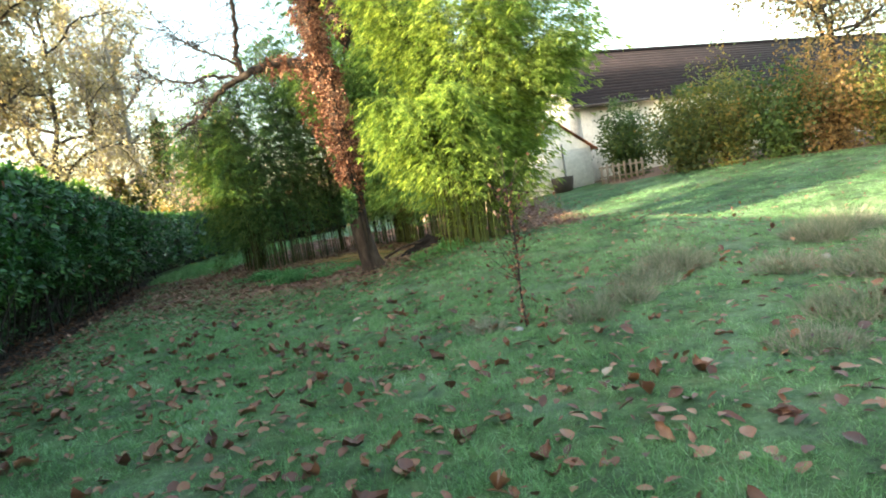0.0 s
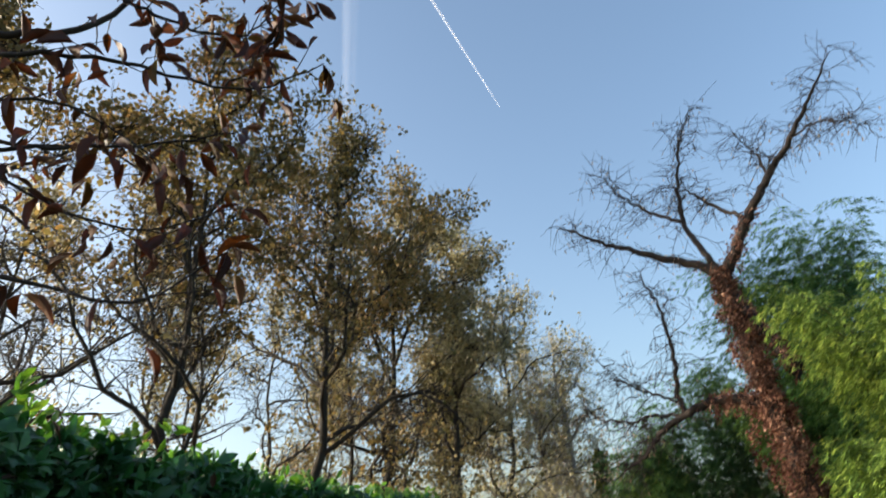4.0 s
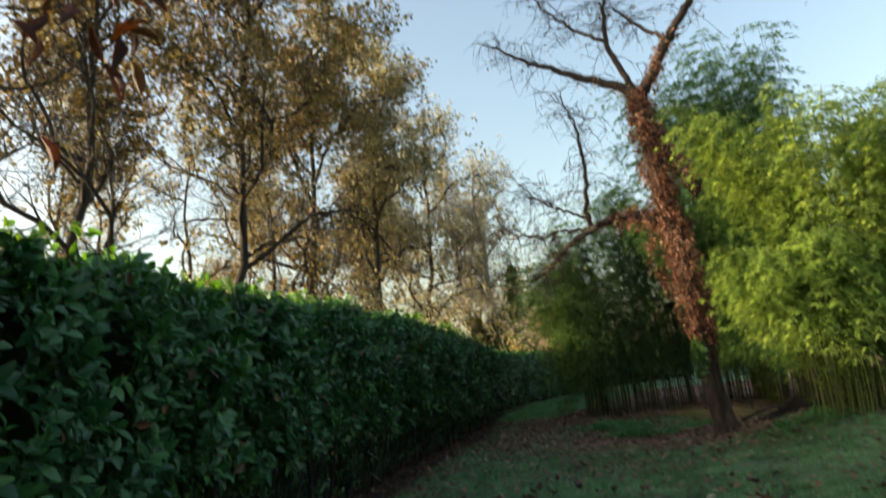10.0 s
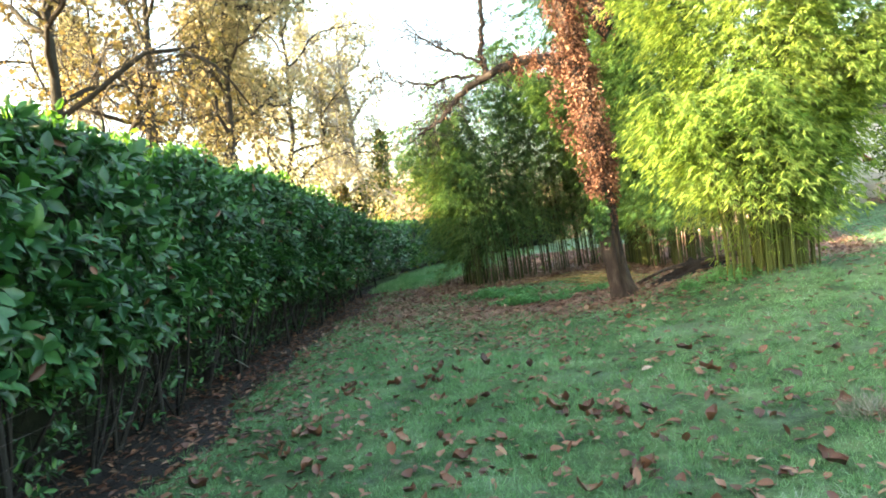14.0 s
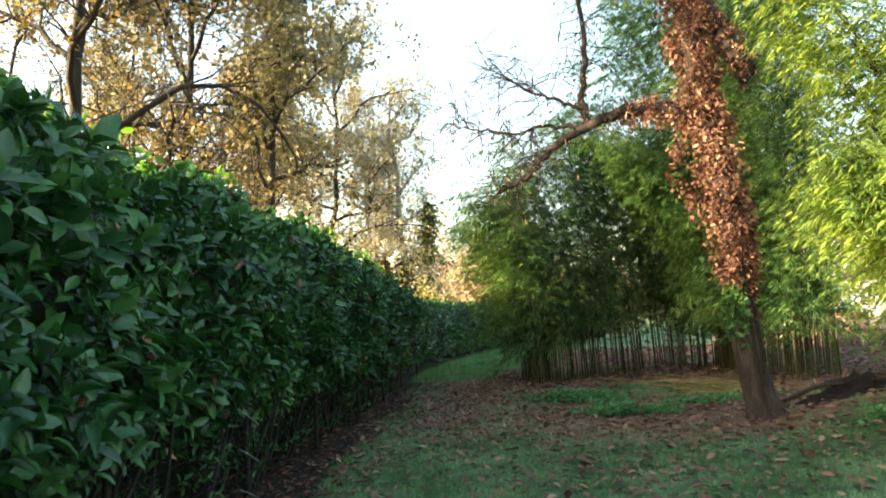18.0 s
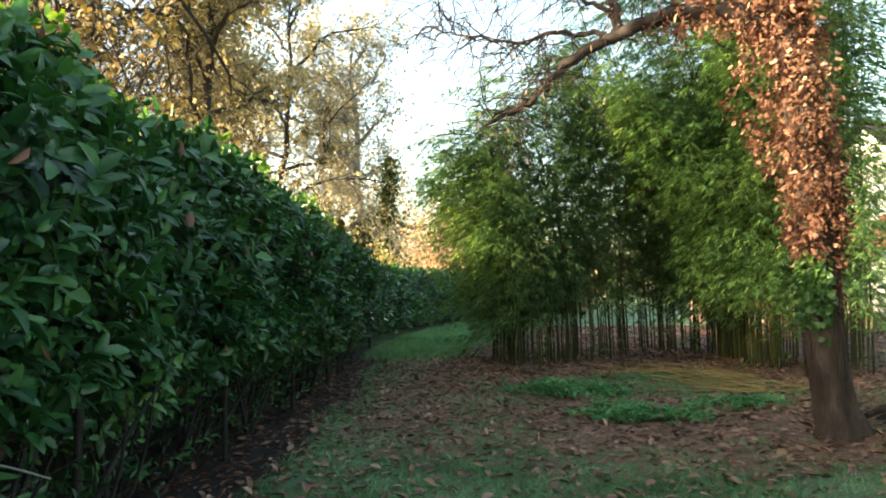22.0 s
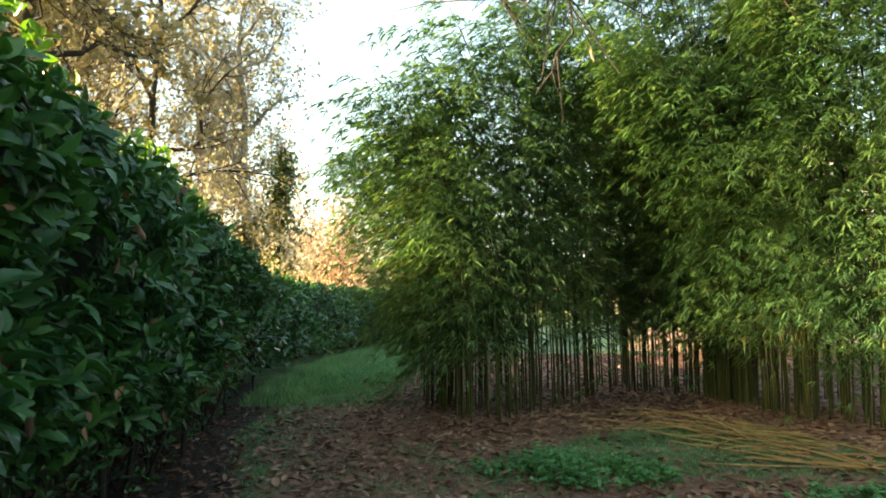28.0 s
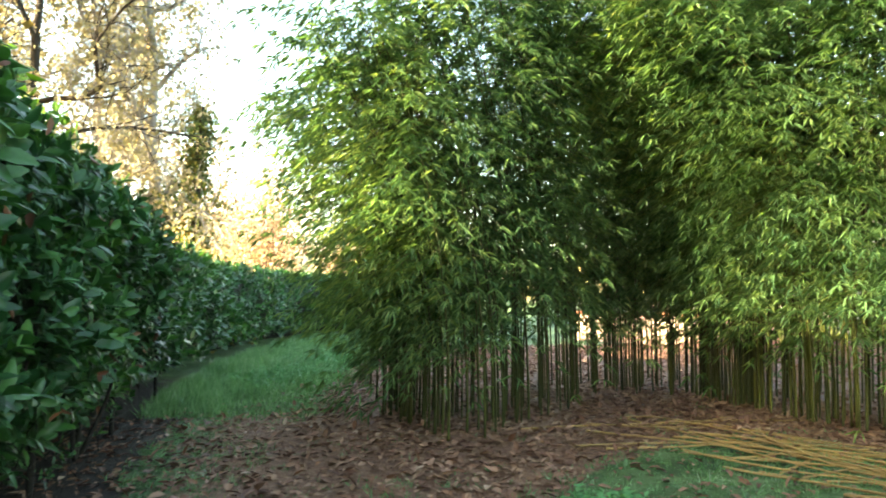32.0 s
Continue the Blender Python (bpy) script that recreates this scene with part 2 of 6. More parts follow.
M_YELLOWCULM = rough_material("yellow_bamboo_culm", [(0.25, (0.042, 0.0576, 0.01408)), (0.6, (0.114, 0.1344, 0.032)), (0.85, (0.192, 0.1984, 0.0576))], 1.5, 0.45, 0.15, 0.004, (1, 1, 0.5), random_amount=0.8)
M_CANE = rough_material("dry_cane", [(0.25, (0.2438, 0.1664, 0.0735)), (0.6, (0.3937, 0.273, 0.1155)), (0.85, (0.4875, 0.3705, 0.21))], 3.0, 0.5, 0.2, 0.004, random_amount=0.7)
# near-black on purpose: this colour stands in for the shade within the hedge
M_CORE = rough_material("hedge_shade_hull", [(0.3, (0.010, 0.018, 0.010)), (0.7, (0.028, 0.035, 0.02))], 5.0, 0.95, 0.8, 0.05)
M_STEM = rough_material("laurel_stem", [(0.3, (0.010, 0.009, 0.008)), (0.7, (0.028, 0.025, 0.021))], 8.0, 0.85, 0.5, 0.01)
M_NET = rough_material("rusty_wire", [(0.3, (0.03, 0.027, 0.027)), (0.7, (0.09, 0.08, 0.078))], 12.0, 0.7, 0.2, 0.002)
M_SOIL = rough_material("dark_soil", [(0.3, (0.009072, 0.006552, 0.006353)), (0.7, (0.02772, 0.02016, 0.01848))], 6.0, 0.95, 0.9, 0.03)
M_WALL = rough_material("white_render", [(0.3, (0.72, 0.69, 0.64)), (0.7, (0.84, 0.82, 0.78))], 0.8, 0.85, 0.3, 0.01)
M_PINKWALL = rough_material("pinkish_render", [(0.3, (0.30, 0.21, 0.17)), (0.7, (0.46, 0.34, 0.28))], 0.9, 0.85, 0.3, 0.01)
M_SLATE = rough_material("roof_tile_dark", [(0.25, (0.006, 0.00464, 0.00792)), (0.6, (0.0126, 0.00928, 0.01386)), (0.85, (0.0216, 0.01508, 0.01848))], 1.2, 0.9, 0.4, 0.02, random_amount=0.4)
M_TILE = rough_material("roof_tile_red", [(0.3, (0.22, 0.08, 0.05)), (0.7, (0.38, 0.15, 0.09))], 2.0, 0.8, 0.4, 0.01, random_amount=0.6)
M_WOOD = rough_material("weathered_wood", [(0.3, (0.16, 0.12, 0.09)), (0.7, (0.34, 0.28, 0.22))], 3.0, 0.85, 0.4, 0.01, (1, 1, 0.2))
M_DARKWOOD = rough_material("dark_painted_wood", [(0.3, (0.05, 0.04, 0.035)), (0.7, (0.09, 0.07, 0.06))], 3.0, 0.6, 0.2, 0.005)
M_STONE = rough_material("pale_stone", [(0.3, (0.15, 0.15, 0.145)), (0.7, (0.30, 0.30, 0.29))], 9.0, 0.85, 0.5, 0.01)


def metal_material():
    m = Nodes("galvanised_wire")
    m.link(m.ramp(m.noise(20.0), [(0.3, (0.45, 0.46, 0.48)), (0.7, (0.7, 0.71, 0.73))]), m.bsdf.inputs["Base Color"])
    m.bsdf.inputs["Metallic"].default_value, m.bsdf.inputs["Roughness"].default_value = 0.9, 0.35
    return m.mat


M_WIRE = metal_material()


def contrail_material(name, cover):
    m = Nodes(name)
    d = m.add("ShaderNodeBsdfDiffuse", Color=(0.9, 0.9, 0.92, 1))
    e = m.add("ShaderNodeBsdfTranslucent", Color=(0.9, 0.9, 0.92, 1))
    both = m.add("ShaderNodeAddShader")
    m.link(d.outputs[0], both.inputs[0])
    m.link(e.outputs[0], both.inputs[1])
    t = m.add("ShaderNodeBsdfTransparent")
    mx = m.add("ShaderNodeMixShader")
    att = m.add("ShaderNodeAttribute")
    att.attribute_name = "cover"
    mul = m.add("ShaderNodeMath")
    mul.operation = "MULTIPLY"
    m.link(att.outputs["Fac"], mul.inputs[0])
    fac = m.noise(0.004, 2.0, 0.5)
    sc = m.add("ShaderNodeMapRange")
    for key, v in (("From Min", 0.3), ("From Max", 0.7), ("To Min", cover * 0.8), ("To Max", cover)):
        sc.inputs[key].default_value = v
    m.link(fac, sc.inputs["Value"])
    m.link(sc.outputs[0], mul.inputs[1])
    m.link(mul.outputs[0], mx.inputs["Fac"])
    m.link(t.outputs[0], mx.inputs[1])
    m.link(both.outputs[0], mx.inputs[2])
    m.link(mx.outputs[0], m.out.inputs["Surface"])
    return m.mat


def ground_material():
    m = Nodes("ground_cover")
    lawn = m.ramp(m.noise(1.3, 6.0, 0.8), [(0.32, (0.017, 0.040, 0.018)), (0.5, (0.055, 0.115, 0.043)), (0.68, (0.135, 0.235, 0.105))])
    dew = m.ramp(m.noise(0.7, 5.0, 0.75), [(0.5, (0, 0, 0)), (0.68, (1, 1, 1))])
    lawn = m.mix(lawn, (0.17, 0.25, 0.185), m.mix((0, 0, 0), dew, 0.55), "MIX")
    tuft = m.noise(28.0, 5.0, 0.75)
    lawn = m.mix(lawn, m.ramp(tuft, [(0.3, (0.45, 0.45, 0.4)), (0.7, (1.35, 1.3, 1.2))]), 0.8, "MULTIPLY")
    straw = m.ramp(m.noise(3.5, 5.0, 0.7), [(0.55, (0, 0, 0)), (0.75, (1, 1, 1))])
    lawn = m.mix(lawn, (0.16, 0.13, 0.07), m.mix((0, 0, 0), straw, 0.45), "MIX")
    litter = m.ramp(m.noise(14.0, 6.0, 0.75), [(0.28, (0.055, 0.032, 0.024)), (0.5, (0.165, 0.092, 0.063)), (0.72, (0.30, 0.19, 0.135))])
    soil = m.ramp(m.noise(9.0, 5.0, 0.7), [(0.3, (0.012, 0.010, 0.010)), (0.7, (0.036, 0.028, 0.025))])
    a1, a2 = m.add("ShaderNodeAttribute"), m.add("ShaderNodeAttribute")
    a1.attribute_name, a2.attribute_name = "litter", "soil"
    edge = m.noise(5.0, 5.0, 0.75)

    def mask(att):
        s = m.add("ShaderNodeMath")
        s.operation = "ADD"
        m.link(att.outputs["Fac"], s.inputs[0])
        m.link(edge, s.inputs[1])
        return m.ramp(s.outputs[0], [(0.85, (0, 0, 0)), (1.0, (1, 1, 1))])

    col = m.mix(lawn, litter, mask(a1))
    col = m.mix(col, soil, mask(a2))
    m.link(col, m.bsdf.inputs["Base Color"])
    m.bsdf.inputs["Roughness"].default_value = 0.85
    m.bsdf.inputs["Specular IOR Level"].default_value = 0.25
    m.bump(tuft, 0.9, 0.04)
    return m.mat


M_GROUND = ground_material()

# ---- mesh tools ----
RNG = np.random.default_rng(7)


def link_mesh(name, verts, faces, material, parent=None, label="", smooth=False):
    """A mesh object from vertex and face arrays; a list of arrays holds faces with different numbers of corners."""
    me = bpy.data.meshes.new(name)
    verts = np.asarray(verts, dtype=np.float32)
    groups = faces if isinstance(faces, list) else [faces]
    groups = [np.asarray(f, dtype=np.int32) for f in groups if len(f)]
    loops = np.concatenate([f.ravel() for f in groups])
    sizes = np.concatenate([np.full(len(f), f.shape[1], np.int32) for f in groups])
    me.vertices.add(len(verts))
    me.vertices.foreach_set("co", verts.ravel())
    me.loops.add(len(loops))
    me.loops.foreach_set("vertex_index", loops)
    me.polygons.add(len(sizes))
    me.polygons.foreach_set("loop_start", np.concatenate([[0], np.cumsum(sizes)[:-1]]).astype(np.int32))
    if smooth:
        me.polygons.foreach_set("use_smooth", np.ones(len(sizes), dtype=bool))
    me.materials.append(material)
    me.update(calc_edges=True)
    ob = new(name, me)
    if parent is not None:
        ob.parent = parent
    if label:
        ob["label"] = label
    return ob


def thing(name, label, category, group="", kind="", at=(0, 0, 0)):
    ob = new(name)
    ob.empty_display_size = 0.2
    ob.location = at
    return tagged(ob, label, category, group, kind)


def unit(v):
    v = np.asarray(v, dtype=float)
    return v / np.maximum(np.linalg.norm(v, axis=-1, keepdims=True), 1e-9)


class Shape:
    """Gathers vertex and quad or triangle arrays into one mesh."""

    def __init__(self):
        self.v, self.f, self.count = [], {}, 0

    def put(self, v, f):
        f = np.asarray(f, dtype=np.int32)
        self.v.append(np.asarray(v, dtype=np.float32))
        self.f.setdefault(f.shape[1], []).append(f + self.count)
        self.count += len(v)
        return self

    def tube(self, pts, radii, sides=6, cap=True):
        pts = np.asarray(pts, dtype=float)
        n = len(pts)
        radii = np.broadcast_to(np.asarray(radii, dtype=float), (n,))
        t = unit(np.gradient(pts, axis=0))
        ref = np.array([0.0, 0.0, 1.0]) if abs(t[:, 2]).mean() < 0.8 else np.array([1.0, 0.0, 0.0])
        a = unit(np.cross(t, ref))
        b = np.cross(t, a)
        ang = np.linspace(0, 2 * math.pi, sides, endpoint=False)
        ring = np.cos(ang)[None, :, None] * a[:, None, :] + np.sin(ang)[None, :, None] * b[:, None, :]
        v = (pts[:, None, :] + ring * radii[:, None, None]).reshape(-1, 3)
        i = np.arange(n - 1)[:, None] * sides
        j = np.arange(sides)[None, :]
        k = (j + 1) % sides
        f = np.stack([i + j, i + k, i + sides + k, i + sides + j], axis=-1).reshape(-1, 4)
        self.put(v, f)
        if cap:
            top = np.vstack([v[-sides:], pts[-1] + t[-1] * radii[-1] * 0.4])
            self.put(top, np.stack([np.arange(sides), (np.arange(sides) + 1) % sides, np.full(sides, sides)], axis=-1))
        return self

    def box(self, lo, hi):
        x0, y0, z0 = lo
        x1, y1, z1 = hi
        v = [(x0, y0, z0), (x1, y0, z0), (x1, y1, z0), (x0, y1, z0), (x0, y0, z1), (x1, y0, z1), (x1, y1, z1), (x0, y1, z1)]
        return self.put(v, [(3, 2, 1, 0), (4, 5, 6, 7), (0, 1, 5, 4), (1, 2, 6, 5), (2, 3, 7, 6), (3, 0, 4, 7)])

    def done(self, name, material, parent=None, label="", smooth=False):
        return link_mesh(name, np.concatenate(self.v), [np.concatenate(f) for f in self.f.values()], material, parent, label, smooth)


# leaf templates: y along the leaf, x across, z up from its face
LEAF_FLAT = (np.array([(0, 0, 0), (0.5, 0.45, 0.06), (0, 1, -0.05), (-0.5, 0.45, 0.06)]), np.array([(0, 1, 2), (0, 2, 3)]))
LEAF_OVAL = (np.array([(0, 0, 0), (0.42, 0.25, 0.08), (0.5, 0.55, 0.06), (0.26, 0.85, -0.04), (0, 1, -0.14), (-0.26, 0.85, -0.04), (-0.5, 0.55, 0.06), (-0.42, 0.25, 0.08), (0, 0.5, -0.04)]),
             np.array([(8, 0, 1), (8, 1, 2), (8, 2, 3), (8, 3, 4), (8, 4, 5), (8, 5, 6), (8, 6, 7), (8, 7, 0)]))
LEAF_OVAL6 = (np.array([(0, 0, 0), (0.46, 0.35, 0.10), (0.36, 0.75, 0.02), (0, 1, -0.12), (-0.36, 0.75, 0.02), (-0.46, 0.35, 0.10)]), np.array([(0, 1, 2, 3), (0, 3, 4, 5)]))
LEAF_LOBED = (np.array([(0, 0, 0), (0.5, 0.2, 0.1), (0.3, 0.5, 0.02), (0.42, 0.68, 0.08), (0, 1, -0.08), (-0.42, 0.68, 0.08), (-0.3, 0.5, 0.02), (-0.5, 0.2, 0.1)]),
              np.array([(0, 1, 2, 7), (7, 2, 6, 6), (6, 2, 3, 5), (5, 3, 4, 4)]))
LEAF_LOBED = (LEAF_LOBED[0], np.array([(0, 1, 2), (0, 2, 6), (0, 6, 7), (6, 2, 3), (6, 3, 5), (5, 3, 4)]))


def leaves(template, pos, along, length, width, rng, flat=0.0, up=None):
    """Leaf arrays: every leaf starts at pos and runs along; flat 1 turns its face to the sky."""
    tv, tf = template
    n = len(pos)
    along = unit(along)
    length = np.broadcast_to(np.asarray(length, dtype=float), (n,))
    width = np.broadcast_to(np.asarray(width, dtype=float), (n,))
    rand = unit(rng.normal(size=(n, 3)))
    ref = unit((1 - flat) * rand + flat * (np.array([0, 0, 1.0]) if up is None else up))
    side = unit(np.cross(along, ref))
    face = np.cross(side, along)
    v = pos[:, None, :] + tv[None, :, 0:1] * (side * width[:, None])[:, None, :] + tv[None, :, 1:2] * (along * length[:, None])[:, None, :] + tv[None, :, 2:3] * (face * length[:, None])[:, None, :]
    f = tf[None] + (np.arange(n) * len(tv))[:, None, None]
    return v.reshape(-1, 3), f.reshape(-1, tf.shape[1])


def smooth01(v):
    v = np.clip(v, 0, 1)
    return v * v * (3 - 2 * v)


def bend(pts, n):
    """n points along a smooth line through pts."""
    pts = np.asarray(pts, dtype=float)
    d = np.concatenate([[0], np.cumsum(np.linalg.norm(np.diff(pts, axis=0), axis=1))])
    s = np.linspace(0, d[-1], n)
    out = np.stack([np.interp(s, d, pts[:, k]) for k in range(3)], axis=1)
    for _ in range(2):
        out[1:-1] = 0.25 * out[:-2] + 0.5 * out[1:-1] + 0.25 * out[2:]
    return out


# ---- plan ----
# the hedge's leafy face at mid height, from behind the start to the far bend
HEDGE = np.array([(-1.6, -6.0), (-2.6, -1.5), (-3.45, 1.2), (-4.35, 3.6), (-5.15, 5.9), (-5.8, 7.6), (-6.15, 8.9), (-6.6, 10.4), (-7.1, 12.5), (-7.55, 14.4), (-8.5, 18.0), (-9.4, 22.0), (-10.1, 27.0), (-10.0, 33.0), (-8.6, 38.0), (-5.5, 42.0)])
HEDGE_TOP = np.array([2.75, 2.75, 2.75, 2.75, 2.75, 2.78, 2.9, 2.88, 2.82, 2.72, 2.5, 2.2, 2.1, 2.1, 2.1, 2.1])
HEDGE_S = np.concatenate([[0], np.cumsum(np.linalg.norm(np.diff(HEDGE, axis=0), axis=1))])
FRONT = np.array([(-6.3, 20.3), (-5.4, 18.6), (-4.4, 20.2), (-3.0, 21.9), (-1.6, 21.2), (-1.1, 19.5), (-0.4, 18.5), (0.6, 18.4), (1.9, 19.4)])  # the grove's front edge


def hedge_at(s):
    x, y, top = np.interp(s, HEDGE_S, HEDGE[:, 0]), np.interp(s, HEDGE_S, HEDGE[:, 1]), np.interp(s, HEDGE_S, HEDGE_TOP)
    dx, dy = np.interp(s + 0.6, HEDGE_S, HEDGE[:, 0]) - np.interp(s - 0.6, HEDGE_S, HEDGE[:, 0]), np.interp(s + 0.6, HEDGE_S, HEDGE[:, 1]) - np.interp(s - 0.6, HEDGE_S, HEDGE[:, 1])
    d = np.maximum(np.hypot(dx, dy), 1e-6)
    return np.stack([x, y], -1), np.stack([dy / d, -dx / d], -1), top  # place, way out to the lawn, height


def hedge_x(y):
    return np.interp(y, HEDGE[:14, 1], HEDGE[:14, 0])


def wave(x, y, scale, seed=0.0):
    """Soft uneven field in -1..1."""
    a = np.sin(x * scale * 1.0 + seed + 1.3 * np.sin(y * scale * 0.7 + seed * 2))
    b = np.sin(y * scale * 1.3 - seed + 1.7 * np.sin(x * scale * 0.6 - seed))
    c = np.sin((x + y) * scale * 2.1 + seed * 3 + np.sin((x - y) * scale * 1.7))
    return (a + b + 0.6 * c) / 2.6


def ground_z(x, y):
    x, y = np.asarray(x, dtype=float), np.asarray(y, dtype=float)
    z = 0.55 * smooth01((y - 14) / 15) * smooth01((x + 0.5) / 5) + 0.06 * np.clip(x - 3, 0, 8) * smooth01((y - 6) / 14)
    z = z + 0.10 * np.exp(-((x + 0.7) ** 2 + (y - 13.6) ** 2) / 3.0)
    z = z + 0.40 * smooth01((x + 2.4) / 3.0) * smooth01((6 - x) / 3) * np.exp(-((y - 12.3) / 3.2) ** 2)
    near = np.exp(-((x - 0) ** 2 + (y - 10) ** 2) / 900)
    return z + near * (0.03 * wave(x, y, 0.9, 1.0) + 0.012 * wave(x, y, 3.1, 2.0))


def litter_at(x, y):
    """How much the ground is covered by brown leaves, 0 to 1."""
    fy = np.interp(x, FRONT[:, 0], FRONT[:, 1], left=21.0, right=19.6)
    under = smooth01((y - (fy - 3.2 + 0.6 * wave(x, y, 0.8, 3.0))) / 1.6) * smooth01((x + 7.6) / 0.8) * smooth01((4.5 - x) / 2) * smooth01((33 - y) / 3)
    cx = np.interp(y, [9, 13, 17, 20], [-5.2, -5.6, -6.4, -7.0])
    path = np.exp(-((x - cx) / (0.9 + 0.06 * (y - 9))) ** 2) * smooth01((y - 9.8) / 4) * smooth01((21.5 - y) / 2.0)
    round_tree = 0.75 * np.exp(-((x + 2.6) ** 2 / 9 + (y - 14.6) ** 2 / 3.2)) + 0.38 * np.exp(-((x + 3.2) ** 2 / 18 + (y - 13.6) ** 2 / 14)) * (1 + 0.5 * wave(x, y, 2.0, 8.0))
    wood = 0.9 * smooth01((hedge_x(y) - 1.7 - x) / 0.6)
    border = 0.85 * smooth01((y - np.interp(x, [5, 8, 12, 18], [25.2, 24.0, 21.0, 17.8])) / 1.2) * smooth01((x - 5.5) / 1.5)
    return np.clip(np.maximum.reduce([under, path * 0.78, round_tree, wood, border]), 0, 1)


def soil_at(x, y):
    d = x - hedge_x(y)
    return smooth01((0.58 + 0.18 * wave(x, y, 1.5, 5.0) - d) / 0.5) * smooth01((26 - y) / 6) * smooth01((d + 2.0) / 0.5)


# ---- ground ----
def spread(fine_lo, fine_hi, step, far, ratio=1.35):
    mid = np.arange(fine_lo, fine_hi + step, step)
    out, d = [], step
    while sum(out) < far:
        d *= ratio
        out.append(d)
    ext = np.cumsum(out)
    return np.concatenate([(fine_lo - ext)[::-1], mid, mid[-1] + ext])


gx, gy = spread(-14, 16, 0.22, 1800), spread(-6, 32, 0.22, 1800)
GX, GY = np.meshgrid(gx, gy)
gv = np.stack([GX, GY, ground_z(GX, GY)], -1).reshape(-1, 3)
nx, ny = len(gx), len(gy)
gi = (np.arange(ny - 1)[:, None] * nx + np.arange(nx - 1)[None, :]).reshape(-1)
ground = link_mesh("ground", gv, np.stack([gi, gi + 1, gi + 1 + nx, gi + nx], -1), M_GROUND, smooth=True)
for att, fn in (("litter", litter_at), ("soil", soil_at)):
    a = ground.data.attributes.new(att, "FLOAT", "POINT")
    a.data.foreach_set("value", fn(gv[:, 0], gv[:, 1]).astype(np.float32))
tagged(ground, "damp green lawn with brown leaf litter and dark soil", "lawn", kind="structure")


# ---- laurel hedge ----
def hedge_points(n, s0, s1, rng, deep=0.13):
    """Places on the hedge's front face, rounded shoulder and top, with the way out."""
    s = rng.uniform(s0, s1, n)
    p, out, top = hedge_at(s)
    low, thick = np.interp(p[:, 1], [4, 9, 13, 18, 24], [0.86, 0.74, 0.66, 0.5, 0.3]) + 0.12 * wave(s, s * 0, 2.6, 1.1) + 0.07 * wave(s, s * 0, 7.0, 4.1), 1.5
    u = rng.uniform(0, 1, n)
    height = top - low
    total = height + thick
    q = u * total
    on_face = q < height
    z = np.where(on_face, low + q, top)
    back = np.where(on_face, 0, q - height)
    k = (z - low) / height
    bulge = 0.10 * np.sin(k * math.pi) - 0.28 * np.clip(k - 0.8, 0, 1) / 0.2 * 0.8 - 0.24 * np.clip(0.2 - k, 0, 1) / 0.2
    bulge = bulge + 0.15 * wave(s * 1.0, z * 1.2, 2.2, 0.4) + 0.13 * wave(s, z, 6.0, 1.4) + 0.08 * wave(s, z, 13.0, 3.4)
    z = z + np.where(on_face, 0, 0.09 * wave(s, back, 2.5, 2.2) - 0.10 * np.clip(0.35 - back, 0, 1) / 0.35)
    off = np.where(on_face, bulge, -0.22 - back) - rng.exponential(deep, n) * on_face
    z = z - rng.exponential(deep * 0.7, n) * (~on_face)
    pos = np.concatenate([p + out * off[:, None], z[:, None]], 1)
    way = np.concatenate([out * np.where(on_face, 1.0, 0.25)[:, None], np.where(on_face, 0.15 + 0.5 * np.clip(k - 0.7, 0, 1), 1.0)[:, None]], 1)
    return pos, way


hedge = thing("laurel_hedge", "tall clipped cherry laurel hedge with glossy dark green leaves", "hedge")
hs = np.arange(0, HEDGE_S[-1], 0.35)
hp, hout, htop = hedge_at(hs)
# added hull behind the leaves: blocks light and paints the gaps dark
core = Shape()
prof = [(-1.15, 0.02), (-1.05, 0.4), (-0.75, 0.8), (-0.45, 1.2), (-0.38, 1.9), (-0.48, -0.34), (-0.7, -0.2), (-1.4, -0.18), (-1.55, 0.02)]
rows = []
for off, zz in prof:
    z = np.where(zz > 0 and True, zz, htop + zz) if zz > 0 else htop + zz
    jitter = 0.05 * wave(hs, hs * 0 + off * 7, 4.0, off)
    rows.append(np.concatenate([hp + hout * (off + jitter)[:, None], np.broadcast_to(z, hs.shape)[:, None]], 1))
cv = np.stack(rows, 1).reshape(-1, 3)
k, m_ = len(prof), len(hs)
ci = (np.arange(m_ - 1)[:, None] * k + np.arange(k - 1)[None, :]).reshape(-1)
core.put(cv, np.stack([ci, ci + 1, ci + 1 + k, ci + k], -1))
core.done("shade_hull", M_CORE, hedge, "near-black hull standing in for shade inside the hedge", True)
s_mid = np.interp(20.0, HEDGE[:13, 1], HEDGE_S[:13])
